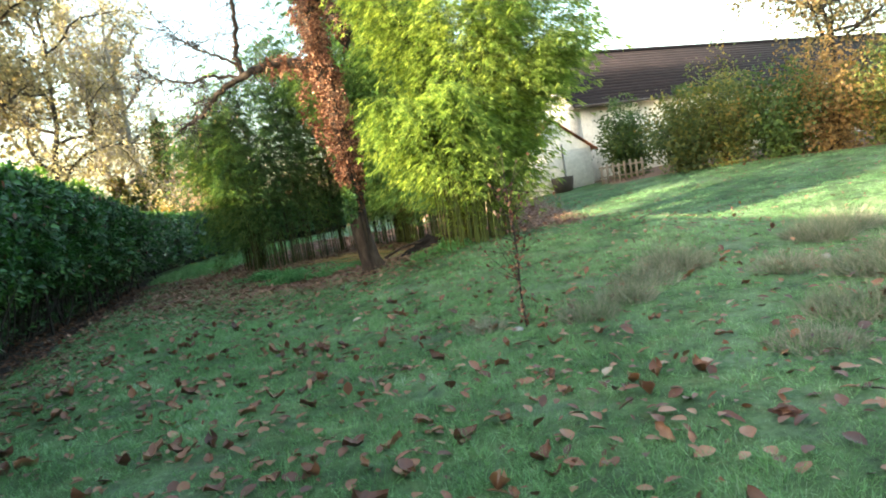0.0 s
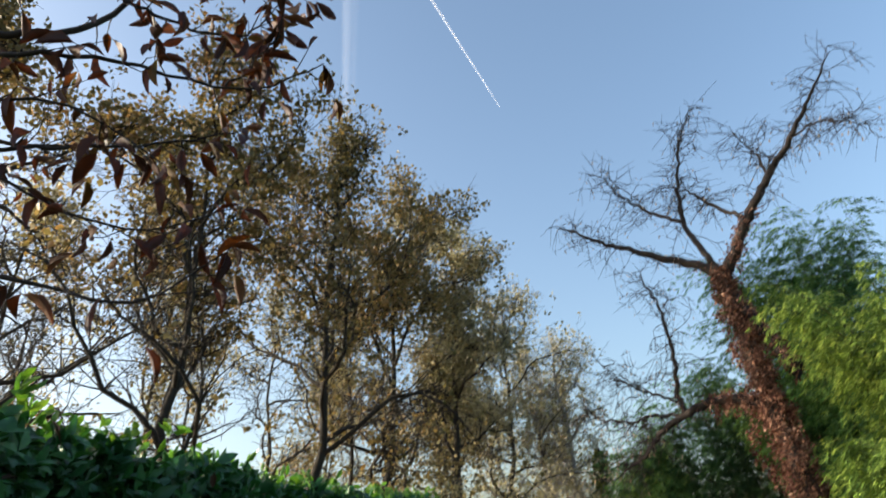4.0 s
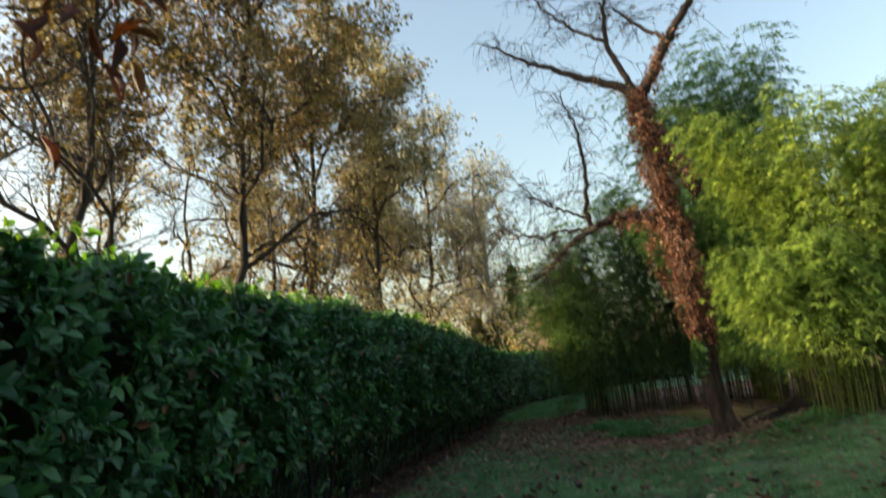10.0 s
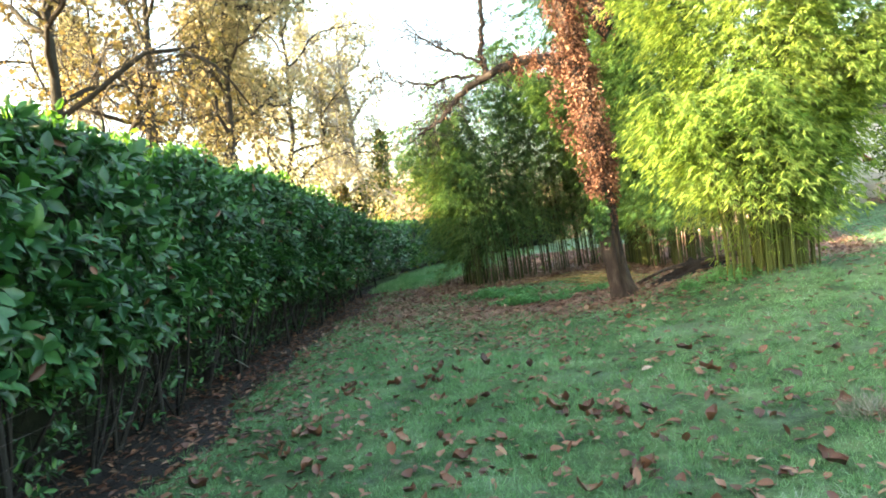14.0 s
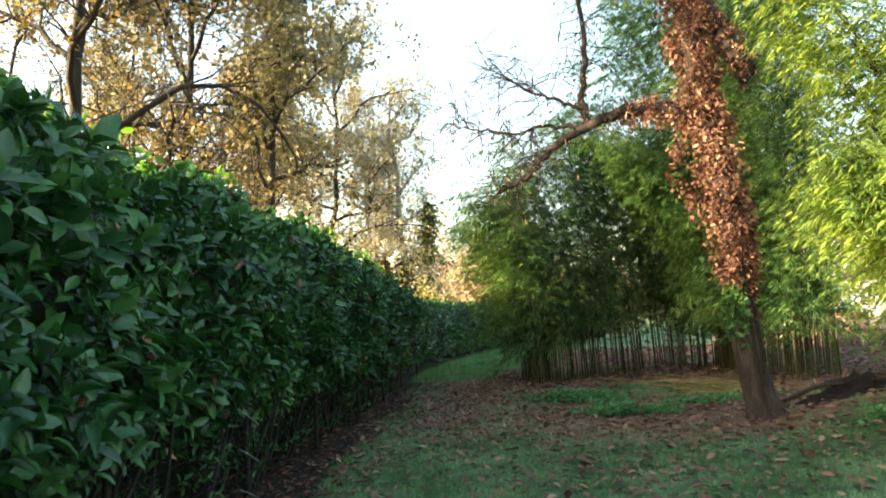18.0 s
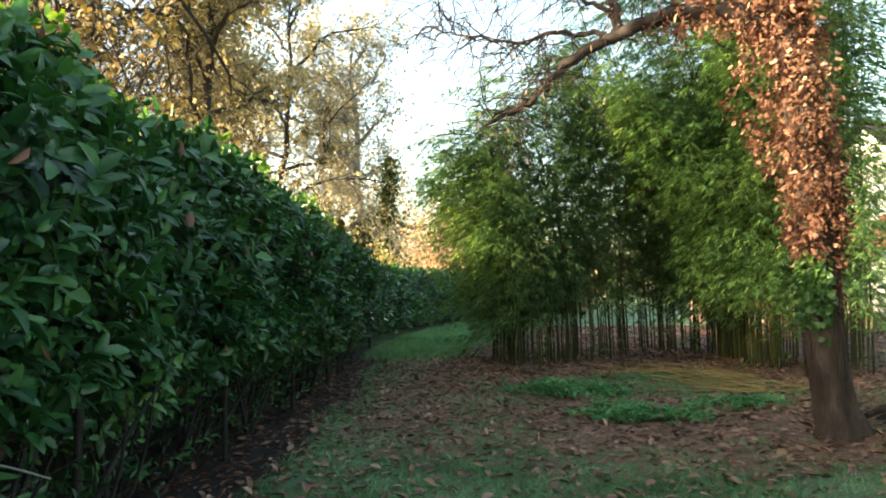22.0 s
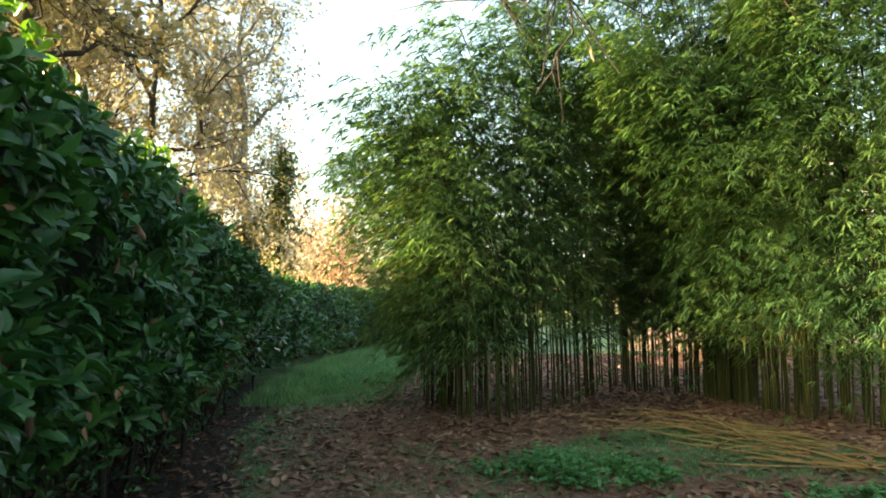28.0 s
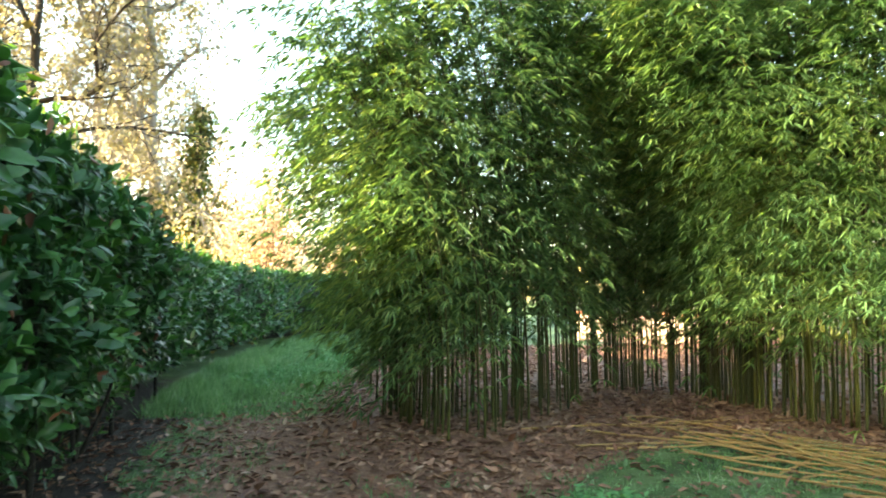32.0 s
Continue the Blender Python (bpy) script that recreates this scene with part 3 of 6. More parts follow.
def whorls(pos, way, count, size, tmpl, rng, up=0.35):
    """Shoot tips with leaves set round them, as a clipped laurel carries them."""
    n = len(pos)
    axis = unit(way + rng.normal(size=(n, 3)) * 0.42 + np.array([0, 0, up]))
    a = unit(np.cross(axis, rng.normal(size=(n, 3))))
    b = np.cross(axis, a)
    turn, full = rng.uniform(0, 6.28, n), size * rng.uniform(0.75, 1.25, n)
    out = Shape()
    for k in range(count):
        ang = turn + k * 2.4 + rng.normal(size=n) * 0.25
        el = (0.45 + 0.75 * (1 - k / count) + rng.normal(size=n) * 0.18)[:, None]
        d = axis * np.cos(el) + (np.cos(ang)[:, None] * a + np.sin(ang)[:, None] * b) * np.sin(el) - np.array([0, 0, 0.04])
        L = full * rng.uniform(0.7, 1.15, n)
        out.put(*leaves(tmpl, pos + axis * (0.022 * k - 0.06), d, L, L * rng.uniform(0.42, 0.54, n), rng, 0.9, axis + np.array([0, 0, 0.2])))
    return out


LEAF_LAUREL = (np.array([(0, 0, 0), (0.40, 0.28, 0.10), (0.50, 0.58, 0.04), (0.24, 0.88, -0.10), (0, 1, -0.20), (-0.24, 0.88, -0.10), (-0.50, 0.58, 0.04), (-0.40, 0.28, 0.10), (0, 0.5, -0.02)]), LEAF_OVAL[1])
pos, way = hedge_points(8800, 3.0, s_mid, RNG, 0.13)
whorls(pos, way, 6, 0.135, LEAF_LAUREL, RNG).done("foliage", M_LAUREL, hedge, "glossy oval laurel leaves")["kind"] = "stuff"
pos, way = hedge_points(4200, s_mid, HEDGE_S[-1], RNG, 0.10)
whorls(pos, way, 5, 0.16, LEAF_FLAT, RNG).done("foliage", M_LAUREL, hedge, "glossy oval laurel leaves")["kind"] = "stuff"
# a few poor shoots in the shade under the leafy face
n = 900
s = RNG.uniform(6.0, s_mid, n)
p, out, top = hedge_at(s)
pos = np.concatenate([p - out * RNG.uniform(0.15, 0.8, n)[:, None], RNG.uniform(0.12, 0.85, n)[:, None]], 1)
whorls(pos, np.concatenate([out, 0.2 + 0 * s[:, None]], 1), 4, 0.085, LEAF_OVAL6, RNG).done("low_growth", M_LAUREL, hedge, "sparse small leaves near the ground")["kind"] = "stuff"
# upright fresh shoots along the top
n = 4400
s = RNG.uniform(3.0, s_mid, n // 8)
p, out, top = hedge_at(s)
pos = np.concatenate([p - out * RNG.uniform(0.2, 1.3, n // 8)[:, None], (top + RNG.uniform(-0.08, 0.2, n // 8))[:, None]], 1)
pos = np.repeat(pos, 8, 0) + RNG.normal(size=(n // 8 * 8, 3)) * np.array([0.03, 0.03, 0.04])
shoots = Shape().put(*leaves(LEAF_OVAL6, pos, RNG.normal(size=pos.shape) * 0.8 + np.array([0, 0, 0.7]), RNG.uniform(0.08, 0.13, len(pos)), 0.055, RNG))
shoots.done("young_growth", M_SHOOT, hedge, "bright young laurel shoots")["kind"] = "stuff"
# withered leaves caught in the hedge
pos, way = hedge_points(420, 3.0, s_mid, RNG, 0.02)
Shape().put(*leaves(LEAF_OVAL6, pos + way * 0.03, RNG.normal(size=pos.shape) * 0.5 - np.array([0, 0, 0.6]), RNG.uniform(0.06, 0.15, 420), RNG.uniform(0.03, 0.07, 420), RNG)).done("withered_foliage", M_FALLEN, hedge, "few withered brown leaves")["kind"] = "stuff"
# the single leaves that hang nearest to the walker
hero, way = hedge_points(2600, np.interp(4.4, HEDGE[:13, 1], HEDGE_S[:13]), np.interp(13.5, HEDGE[:13, 1], HEDGE_S[:13]), RNG, 0.02)
pick = np.argsort(-(hero * way).sum(1) * 0 + np.abs(hero[:, 2] - 1.4))[:290]
one = []
for k in range(4):
    rr = np.random.default_rng(k)
    tv = LEAF_OVAL[0] * np.array([0.40, 1, 1 + 0.6 * k])
    one.append((tv, LEAF_OVAL[1]))
hero_meshes = []
for tv, tf in one:
    ob = link_mesh("leaf", tv * 0.14, tf, M_ONE_LAUREL, hedge)
    hero_meshes.append(ob.data)
    bpy.data.objects.remove(ob)
for i, h in enumerate(pick):
    ob = new("leaf", hero_meshes[i % 4])
    ob.parent = hedge
    d = Vector(way[h] * 0.8 + RNG.normal(size=3) * 0.5)
    q = d.to_track_quat("Y", "Z").to_matrix().to_4x4()
    ob.matrix_basis = Matrix.Translation(hero[h] + way[h] * 0.05) @ q @ Matrix.Diagonal((*([RNG.uniform(0.75, 1.25)] * 3), 1))
# bare stems under the leaves
for i, s in enumerate(np.arange(4.0, HEDGE_S[10], 0.6)):
    p, out, top = hedge_at(np.array([s]))
    x, y = p[0] - out[0] * RNG.uniform(0.25, 0.8)
    st = Shape()
    for _ in range(3):
        tip = np.array([x, y, 1.15]) + np.append(out[0] * 0.15, 0) + RNG.normal(size=3) * np.array([0.2, 0.28, 0.12])
        st.tube(bend([(x, y, -0.03), ((x + tip[0]) / 2 + RNG.normal() * 0.07, (y + tip[1]) / 2 + RNG.normal() * 0.07, 0.5), tip], 7), np.linspace(RNG.uniform(0.014, 0.028), 0.008, 7), 5)
    st.done("stem", M_STEM, hedge)
tangle = Shape()
for s in RNG.uniform(4.0, HEDGE_S[10], 900):
    p, out, top = hedge_at(np.array([s]))
    a = np.append(p[0] - out[0] * RNG.uniform(0.0, 0.8), RNG.uniform(0.05, 0.9))
    d = unit(RNG.normal(size=3) + np.array([0, 0, 0.5])) * RNG.uniform(0.15, 0.5)
    tangle.tube(np.array([a, a + d * 0.5 + RNG.normal(size=3) * 0.03, a + d]), np.array([0.004, 0.003, 0.0015]), 3, False)
tangle.done("twig_growth", M_STEM, hedge, "dead twigs under the leaves")["kind"] = "stuff"

# wire fence at the hedge's foot
fence = thing("wire_fence", "low rusty wire netting along the foot of the hedge", "fence")
fs = np.arange(HEDGE_S[3], HEDGE_S[11], 0.5)
fp, fout, _ = hedge_at(fs)
for i in range(2, len(fs), 5):
    x, y = fp[i] - fout[i] * 0.22
    Shape().tube([(x, y, -0.05), (x, y, 0.5), (x + 0.01, y, 1.0)], 0.025, 7).done("post", M_STEM, fence)
for z in (0.04, 0.2, 0.36, 0.52, 0.68, 0.84):
    Shape().tube(np.concatenate([fp - fout * 0.18, (z + 0.02 * np.sin(fs * 2.0 + z * 9))[:, None]], 1), 0.0018, 4, False).done("wire", M_NET, fence)
for i in range(0, len(fs) - 5, 5):
    panel = Shape()
    for u in np.arange(0, 5, 0.6):
        a, b = np.interp(i + u, np.arange(len(fs)), fp[:, 0] - fout[:, 0] * 0.18), np.interp(i + u, np.arange(len(fs)), fp[:, 1] - fout[:, 1] * 0.18)
        panel.tube([(a, b, 0.02), (a + 0.01, b + 0.01, 0.45), (a, b + 0.02, 0.86)], 0.0014, 3, False)
    panel.done("netting", M_NET, fence)
for k, z in enumerate((0.98, 0.70, 0.42)):
    Shape().tube([(-5.56, 7.83, z + 0.07), (-5.60, 8.0, z + 0.0), (-5.66, 8.22, z - 0.1)], 0.004, 5).done("wire_end", M_WIRE, fence, "bright loose wire end")

# ---- tree with dead ivy ----
ivy_tree = thing("ivy_tree", "old leaning cherry tree wrapped in dead brown ivy", "tree", at=(0, 0, 0))
TRUNK = bend([(-1.55, 13.2, -0.05), (-1.64, 13.2, 0.35), (-1.71, 13.2, 0.8), (-1.74, 13.2, 1.3), (-1.72, 13.2, 2.19), (-1.80, 13.21, 3.17), (-1.93, 13.22, 4.05), (-2.0, 13.22, 4.87), (-2.05, 13.22, 5.7), (-2.2, 13.25, 6.8)], 26)
TRUNK_R = np.interp(TRUNK[:, 2], [-0.05, 0.15, 0.5, 1.3, 3.0, 5.0, 6.8], [0.26, 0.21, 0.18, 0.165, 0.15, 0.145, 0.135])
tz = np.linspace(0, 25, 76)
tc = np.stack([np.interp(tz, np.arange(26), TRUNK[:, k]) for k in range(3)], 1)
ta = np.linspace(0, 2 * math.pi, 32, endpoint=False)
furrow = 1 + 0.07 * np.sin(3 * ta[None] + tc[:, 2:] * 1.7) + 0.055 * np.sin(7 * ta[None] - tc[:, 2:] * 2.6 + 1) + 0.035 * np.sin(13 * ta[None] + 5 * np.sin(tc[:, 2:] * 3)) + 0.02 * RNG.normal(size=(76, 32))
tw_ = np.interp(tz, np.arange(26), TRUNK_R)[:, None] * furrow
tv_ = np.stack([tc[:, :1] + np.cos(ta)[None] * tw_, tc[:, 1:2] + np.sin(ta)[None] * tw_, np.broadcast_to(tc[:, 2:], (76, 32))], -1).reshape(-1, 3)
tq, tk = np.arange(75)[:, None] * 32 + np.arange(32)[None], np.arange(75)[:, None] * 32 + (np.arange(32)[None] + 1) % 32
tr = Shape().put(tv_, np.stack([tq, tk, tk + 32, tq + 32], -1).reshape(-1, 4))
for a in np.linspace(0.3, 6.0, 6):
    d = np.array([math.cos(a), math.sin(a), 0])
    tr.tube(bend([TRUNK[1] + d * 0.1 + (0, 0, 0.1), TRUNK[0] + d * 0.26 + (0, 0, 0.05), TRUNK[0] + d * (0.38 + 0.12 * math.sin(a * 5)) - (0, 0, 0.05)], 6), np.linspace(0.10, 0.035, 6), 7)
tr.done("trunk", M_BARK, ivy_tree, "furrowed grey-brown trunk", True)
BOUGHS = [
    ([(-1.95, 13.22, 4.0), (-2.35, 13.25, 4.28), (-2.9, 13.3, 4.36), (-3.54, 13.38, 4.23), (-3.95, 13.42, 4.05), (-4.44, 13.47, 3.63), (-4.95, 13.52, 3.42)], 0.12, 0.022),
    ([(-3.5, 13.38, 4.2), (-3.56, 13.38, 4.7), (-3.45, 13.38, 5.3), (-3.5, 13.38, 6.4), (-3.75, 13.4, 7.2)], 0.055, 0.015),
    ([(-3.62, 13.38, 4.25), (-4.2, 13.45, 4.35), (-4.64, 13.49, 4.28), (-5.2, 13.55, 4.45), (-5.66, 13.6, 4.65)], 0.032, 0.008),
    ([(-3.55, 13.38, 4.5), (-4.16, 13.45, 4.8), (-4.6, 13.5, 5.1), (-4.95, 13.52, 5.55)], 0.03, 0.008),
    ([(-2.05, 13.2, 6.2), (-1.83, 13.2, 5.6), (-1.6, 13.22, 5.1), (-1.42, 13.25, 4.75), (-1.36, 13.3, 4.55)], 0.10, 0.13),
    ([(-2.2, 13.25, 6.75), (-2.6, 13.3, 7.1), (-3.12, 13.34, 7.36), (-4.2, 13.45, 8.1), (-5.42, 13.57, 9.03)], 0.10, 0.012),
    ([(-2.2, 13.25, 6.8), (-2.45, 13.28, 7.5), (-2.63, 13.29, 8.1), (-2.5, 13.28, 9.0), (-2.28, 13.26, 9.76), (-1.86, 13.22, 10.5)], 0.07, 0.01),
    ([(-2.15, 13.24, 6.6), (-1.85, 13.21, 6.95), (-1.65, 13.2, 7.25), (-1.38, 13.17, 7.65), (-0.8, 13.1, 8.3), (-0.19, 13.05, 8.94), (0.3, 13.0, 9.55), (0.85, 12.95, 10.25)], 0.13, 0.01),
    ([(-2.63, 13.29, 8.05), (-3.3, 13.36, 8.6), (-3.9, 13.4, 9.3), (-4.1, 13.43, 10.0)], 0.045, 0.008),
    ([(-1.38, 13.17, 7.6), (-2.0, 13.3, 8.2), (-2.3, 13.5, 8.7), (-2.9, 13.8, 9.3)], 0.05, 0.008),
    ([(-0.8, 13.1, 8.3), (-0.9, 13.4, 9.0), (-1.2, 13.7, 9.8)], 0.035, 0.007),
    ([(-0.19, 13.05, 8.94), (0.4, 12.8, 8.9), (1.0, 12.6, 8.4)], 0.022, 0.006),
]
limb_lines = []
for i, (pts, r0, r1) in enumerate(BOUGHS):
    line = bend(pts, 6 * len(pts))
    line[1:-1] += RNG.normal(size=(len(line) - 2, 3)) * 0.018
    limb_lines.append((line, np.linspace(r0, r1, len(line))))
    Shape().tube(line, limb_lines[-1][1], 8).done("limb", M_TWIG, ivy_tree, "", True)
twigs, tips = Shape(), []
for line, rad in limb_lines:
    if rad[-1] > 0.05:
        continue
    for k in range(len(line) // 4, len(line)):
        for _ in range(2 if rad[k] < 0.05 else 1):
            ahead = unit(line[min(k + 1, len(line) - 1)] - line[k - 1])
            d = unit(ahead * 0.35 + RNG.normal(size=3) * np.array([0.85, 0.7, 0.6]) + (0, 0, 0.1))
            n_ = 6
            ln = RNG.uniform(0.3, 1.0)
            pts = [line[k]]
            for _s in range(n_):
                d = unit(d + RNG.normal(size=3) * 0.38 - (0, 0, 0.08))
                pts.append(pts[-1] + d * ln / n_)
            pts = np.array(pts)
            twigs.tube(pts, np.linspace(0.0085, 0.003, n_ + 1), 4, False)
            tips.append((pts[-1], d))
            for _s in range(4):
                j = RNG.integers(1, n_)
                d2 = unit(d + RNG.normal(size=3) * 0.8)
                l2 = RNG.uniform(0.15, 0.6)
                q = np.array([pts[j], pts[j] + d2 * l2 * 0.5, pts[j] + d2 * l2 - (0, 0, 0.06 * l2)])
                twigs.tube(q, np.linspace(0.006, 0.0028, 3), 3, False)
                tips.append((q[-1], d2))
twigs.done("twig_growth", M_TWIG, ivy_tree, "fine bare twigs")["kind"] = "stuff"
tp = np.array([t[0] for t in tips])
sel = RNG.choice(len(tp), 330, replace=False)
Shape().put(*leaves(LEAF_OVAL6, tp[sel], RNG.normal(size=(330, 3)) * 0.25 - np.array([0, 0, 1.0]), RNG.uniform(0.06, 0.11, 330), 0.028, RNG)).done("withered_foliage", M_GOLD, ivy_tree, "few withered yellow leaves")["kind"] = "stuff"


def ivy_cloud(line, radius, n, rng, thick, left=0.0):
    """Ivy leaves in a coat round a line; thick(k) is its depth along it."""
    k = rng.uniform(0, len(line) - 1.001, n)
    i = k.astype(int)
    fr = (k - i)[:, None]
    p = line[i] * (1 - fr) + line[i + 1] * fr
    t = unit(line[i + 1] - line[i])
    a = unit(np.cross(t, np.array([0.13, 0.97, 0.2])))
    b = np.cross(t, a)
    ang = rng.uniform(0, 2 * math.pi, n)
    outw = np.cos(ang)[:, None] * a + np.sin(ang)[:, None] * b
    side = 1 + left * (3.4 * np.clip(-outw[:, 0], 0, 1) * np.interp(p[:, 2], [2.35, 2.6, 3.4, 4.2], [0, 1, 0.9, 0.15]) - 0.6 * np.clip(outw[:, 0], 0, 1))
    r = np.interp(k, np.arange(len(line)), radius) * 0.98 + thick(p) * side * rng.uniform(0.05, 1.0, n) ** 1.2
    return p + outw * r[:, None], outw


def coat(p):
    z = p[:, 2]
    return np.interp(z, [1.2, 1.6, 2.3, 2.7, 3.3, 4.2, 5.0, 6.5, 7.5], [0.01, 0.03, 0.05, 0.12, 0.14, 0.14, 0.11, 0.09, 0.05]) * (1 + 0.35 * wave(z * 2, p[:, 0] * 5, 2.0, 4.0))


dead = Shape()
# thin inner layer, then hanging clumps of larger leaves
for line, rad, n, lo, hi in ((TRUNK, TRUNK_R, 6500, 1.3, 7.0), (limb_lines[0][0], limb_lines[0][1], 1500, 4.0, 9), (limb_lines[4][0], limb_lines[4][1], 1600, 0, 8.9), (limb_lines[7][0], limb_lines[7][1], 1700, 0, 7.75), (limb_lines[5][0], limb_lines[5][1], 350, 0, 7.4), (limb_lines[1][0], limb_lines[1][1], 300, 0, 5.0)):
    is_trunk = n > 5000
    pos, outw = ivy_cloud(line, rad, n, RNG, (lambda p: 0.35 * coat(p)) if is_trunk else (lambda p: 0.08 + 0 * p[:, 0]), 0.4 if is_trunk else 0.0)
    keep = (pos[:, 2] > lo) & (pos[:, 2] < hi)
    if n == 1500:
        keep &= pos[:, 0] > -3.1
    pos, outw = pos[keep], outw[keep]
    c = len(pos)
    dead.put(*leaves(LEAF_LOBED, pos, RNG.normal(size=(c, 3)) * 0.65 + outw * 0.45 - np.array([0, 0, 0.6]), RNG.uniform(0.03, 0.07, c), RNG.uniform(0.016, 0.045, c), RNG, 0.12, outw))
for line, rad, n, lo, hi, deep in ((TRUNK, TRUNK_R, 430, 1.85, 7.0, coat), (limb_lines[0][0], limb_lines[0][1], 34, 4.0, 9, lambda p: 0.07 + 0 * p[:, 0]), (limb_lines[7][0], limb_lines[7][1], 30, 0, 7.75, lambda p: 0.06 + 0 * p[:, 0])):
    pos, outw = ivy_cloud(line, rad, n, RNG, lambda p: 1.1 * deep(p), 0.55 if n > 300 else 0.0)
    keep = (pos[:, 2] > lo) & (pos[:, 2] < hi) & (pos[:, 0] > -3.2)
    pos, outw = pos[keep], outw[keep]
    m_ = 30
    full = np.clip(deep(pos) / 0.12, 0.2, 1.0)[:, None]
    droop = np.repeat(outw * full * RNG.uniform(0.05, 0.16, (len(pos), 1)), m_, 0) * RNG.uniform(0, 1, (len(pos) * m_, 1)) - np.array([0, 0, 1.0]) * RNG.uniform(0, 0.24, (len(pos) * m_, 1))
    pos, outw = np.repeat(pos, m_, 0) + droop + RNG.normal(size=(len(pos) * m_, 3)) * 0.035, np.repeat(outw, m_, 0)
    c = len(pos)
    dead.put(*leaves(LEAF_LOBED, pos, RNG.normal(size=(c, 3)) * 0.6 + outw * 0.5 - np.array([0, 0, 0.7]), RNG.uniform(0.035, 0.08, c), RNG.uniform(0.018, 0.05, c), RNG, 0.15, outw))
dead.done("dead_ivy", M_DEADIVY, ivy_tree, "dry pinkish-brown ivy leaves")["kind"] = "stuff"
for _ in range(14):
    a0, a1, z0 = RNG.uniform(0, 6.28), RNG.normal() * 0.8, RNG.uniform(0.5, 1.2)
    zz = np.linspace(z0, RNG.uniform(3, 6), 22)
    ang = a0 + a1 * (zz - z0) / 2 + 0.25 * np.sin(zz * 2.3 + a0)
    cx, cy, cr = np.interp(zz, TRUNK[:, 2], TRUNK[:, 0]), np.interp(zz, TRUNK[:, 2], TRUNK[:, 1]), np.interp(zz, TRUNK[:, 2], TRUNK_R)
    Shape().tube(np.stack([cx + np.cos(ang) * cr * 1.02, cy + np.sin(ang) * cr * 1.02, zz], 1), 0.014, 5).done("ivy_stem", M_TWIG, ivy_tree, "", True)
loose = Shape()
for _ in range(46):
    z0 = RNG.uniform(2.3, 5)
    p0 = np.array([np.interp(z0, TRUNK[:, 2], TRUNK[:, 0]), 13.2, z0]) + RNG.normal(size=3) * 0.12
    d = unit(RNG.normal(size=3) * np.array([1, 1, 0.5]))
    loose.tube(bend([p0, p0 + d * 0.35, p0 + d * RNG.uniform(0.5, 0.8) - (0, 0, 0.12)], 5), np.linspace(0.003, 0.0015, 5), 3, False)
loose.done("loose_ivy", M_TWIG, ivy_tree)["kind"] = "stuff"
n = 320
ang, zz = RNG.uniform(3.2, 5.0, n), RNG.normal(1.5, 0.17, n)
pos = np.stack([np.interp(zz, TRUNK[:, 2], TRUNK[:, 0]) + np.cos(ang) * 0.2, 13.2 + np.sin(ang) * 0.2, zz], 1)
Shape().put(*leaves(LEAF_LOBED, pos, RNG.normal(size=(n, 3)) * 0.4 + np.array([0, -0.3, -0.6]), RNG.uniform(0.05, 0.09, n), RNG.uniform(0.05, 0.085, n), RNG, 0.5, np.array([0, -1.0, 0.2]))).done("green_ivy", M_IVY, ivy_tree, "living patch of glossy green ivy")["kind"] = "stuff"


# ---- bamboo ----
LEAF_BLADE = (np.array([(0, 0, 0), (0.5, 0.4, 0.05), (0, 1, -0.14), (-0.5, 0.4, 0.05)]), np.array([(0, 1, 2), (0, 2, 3)]))


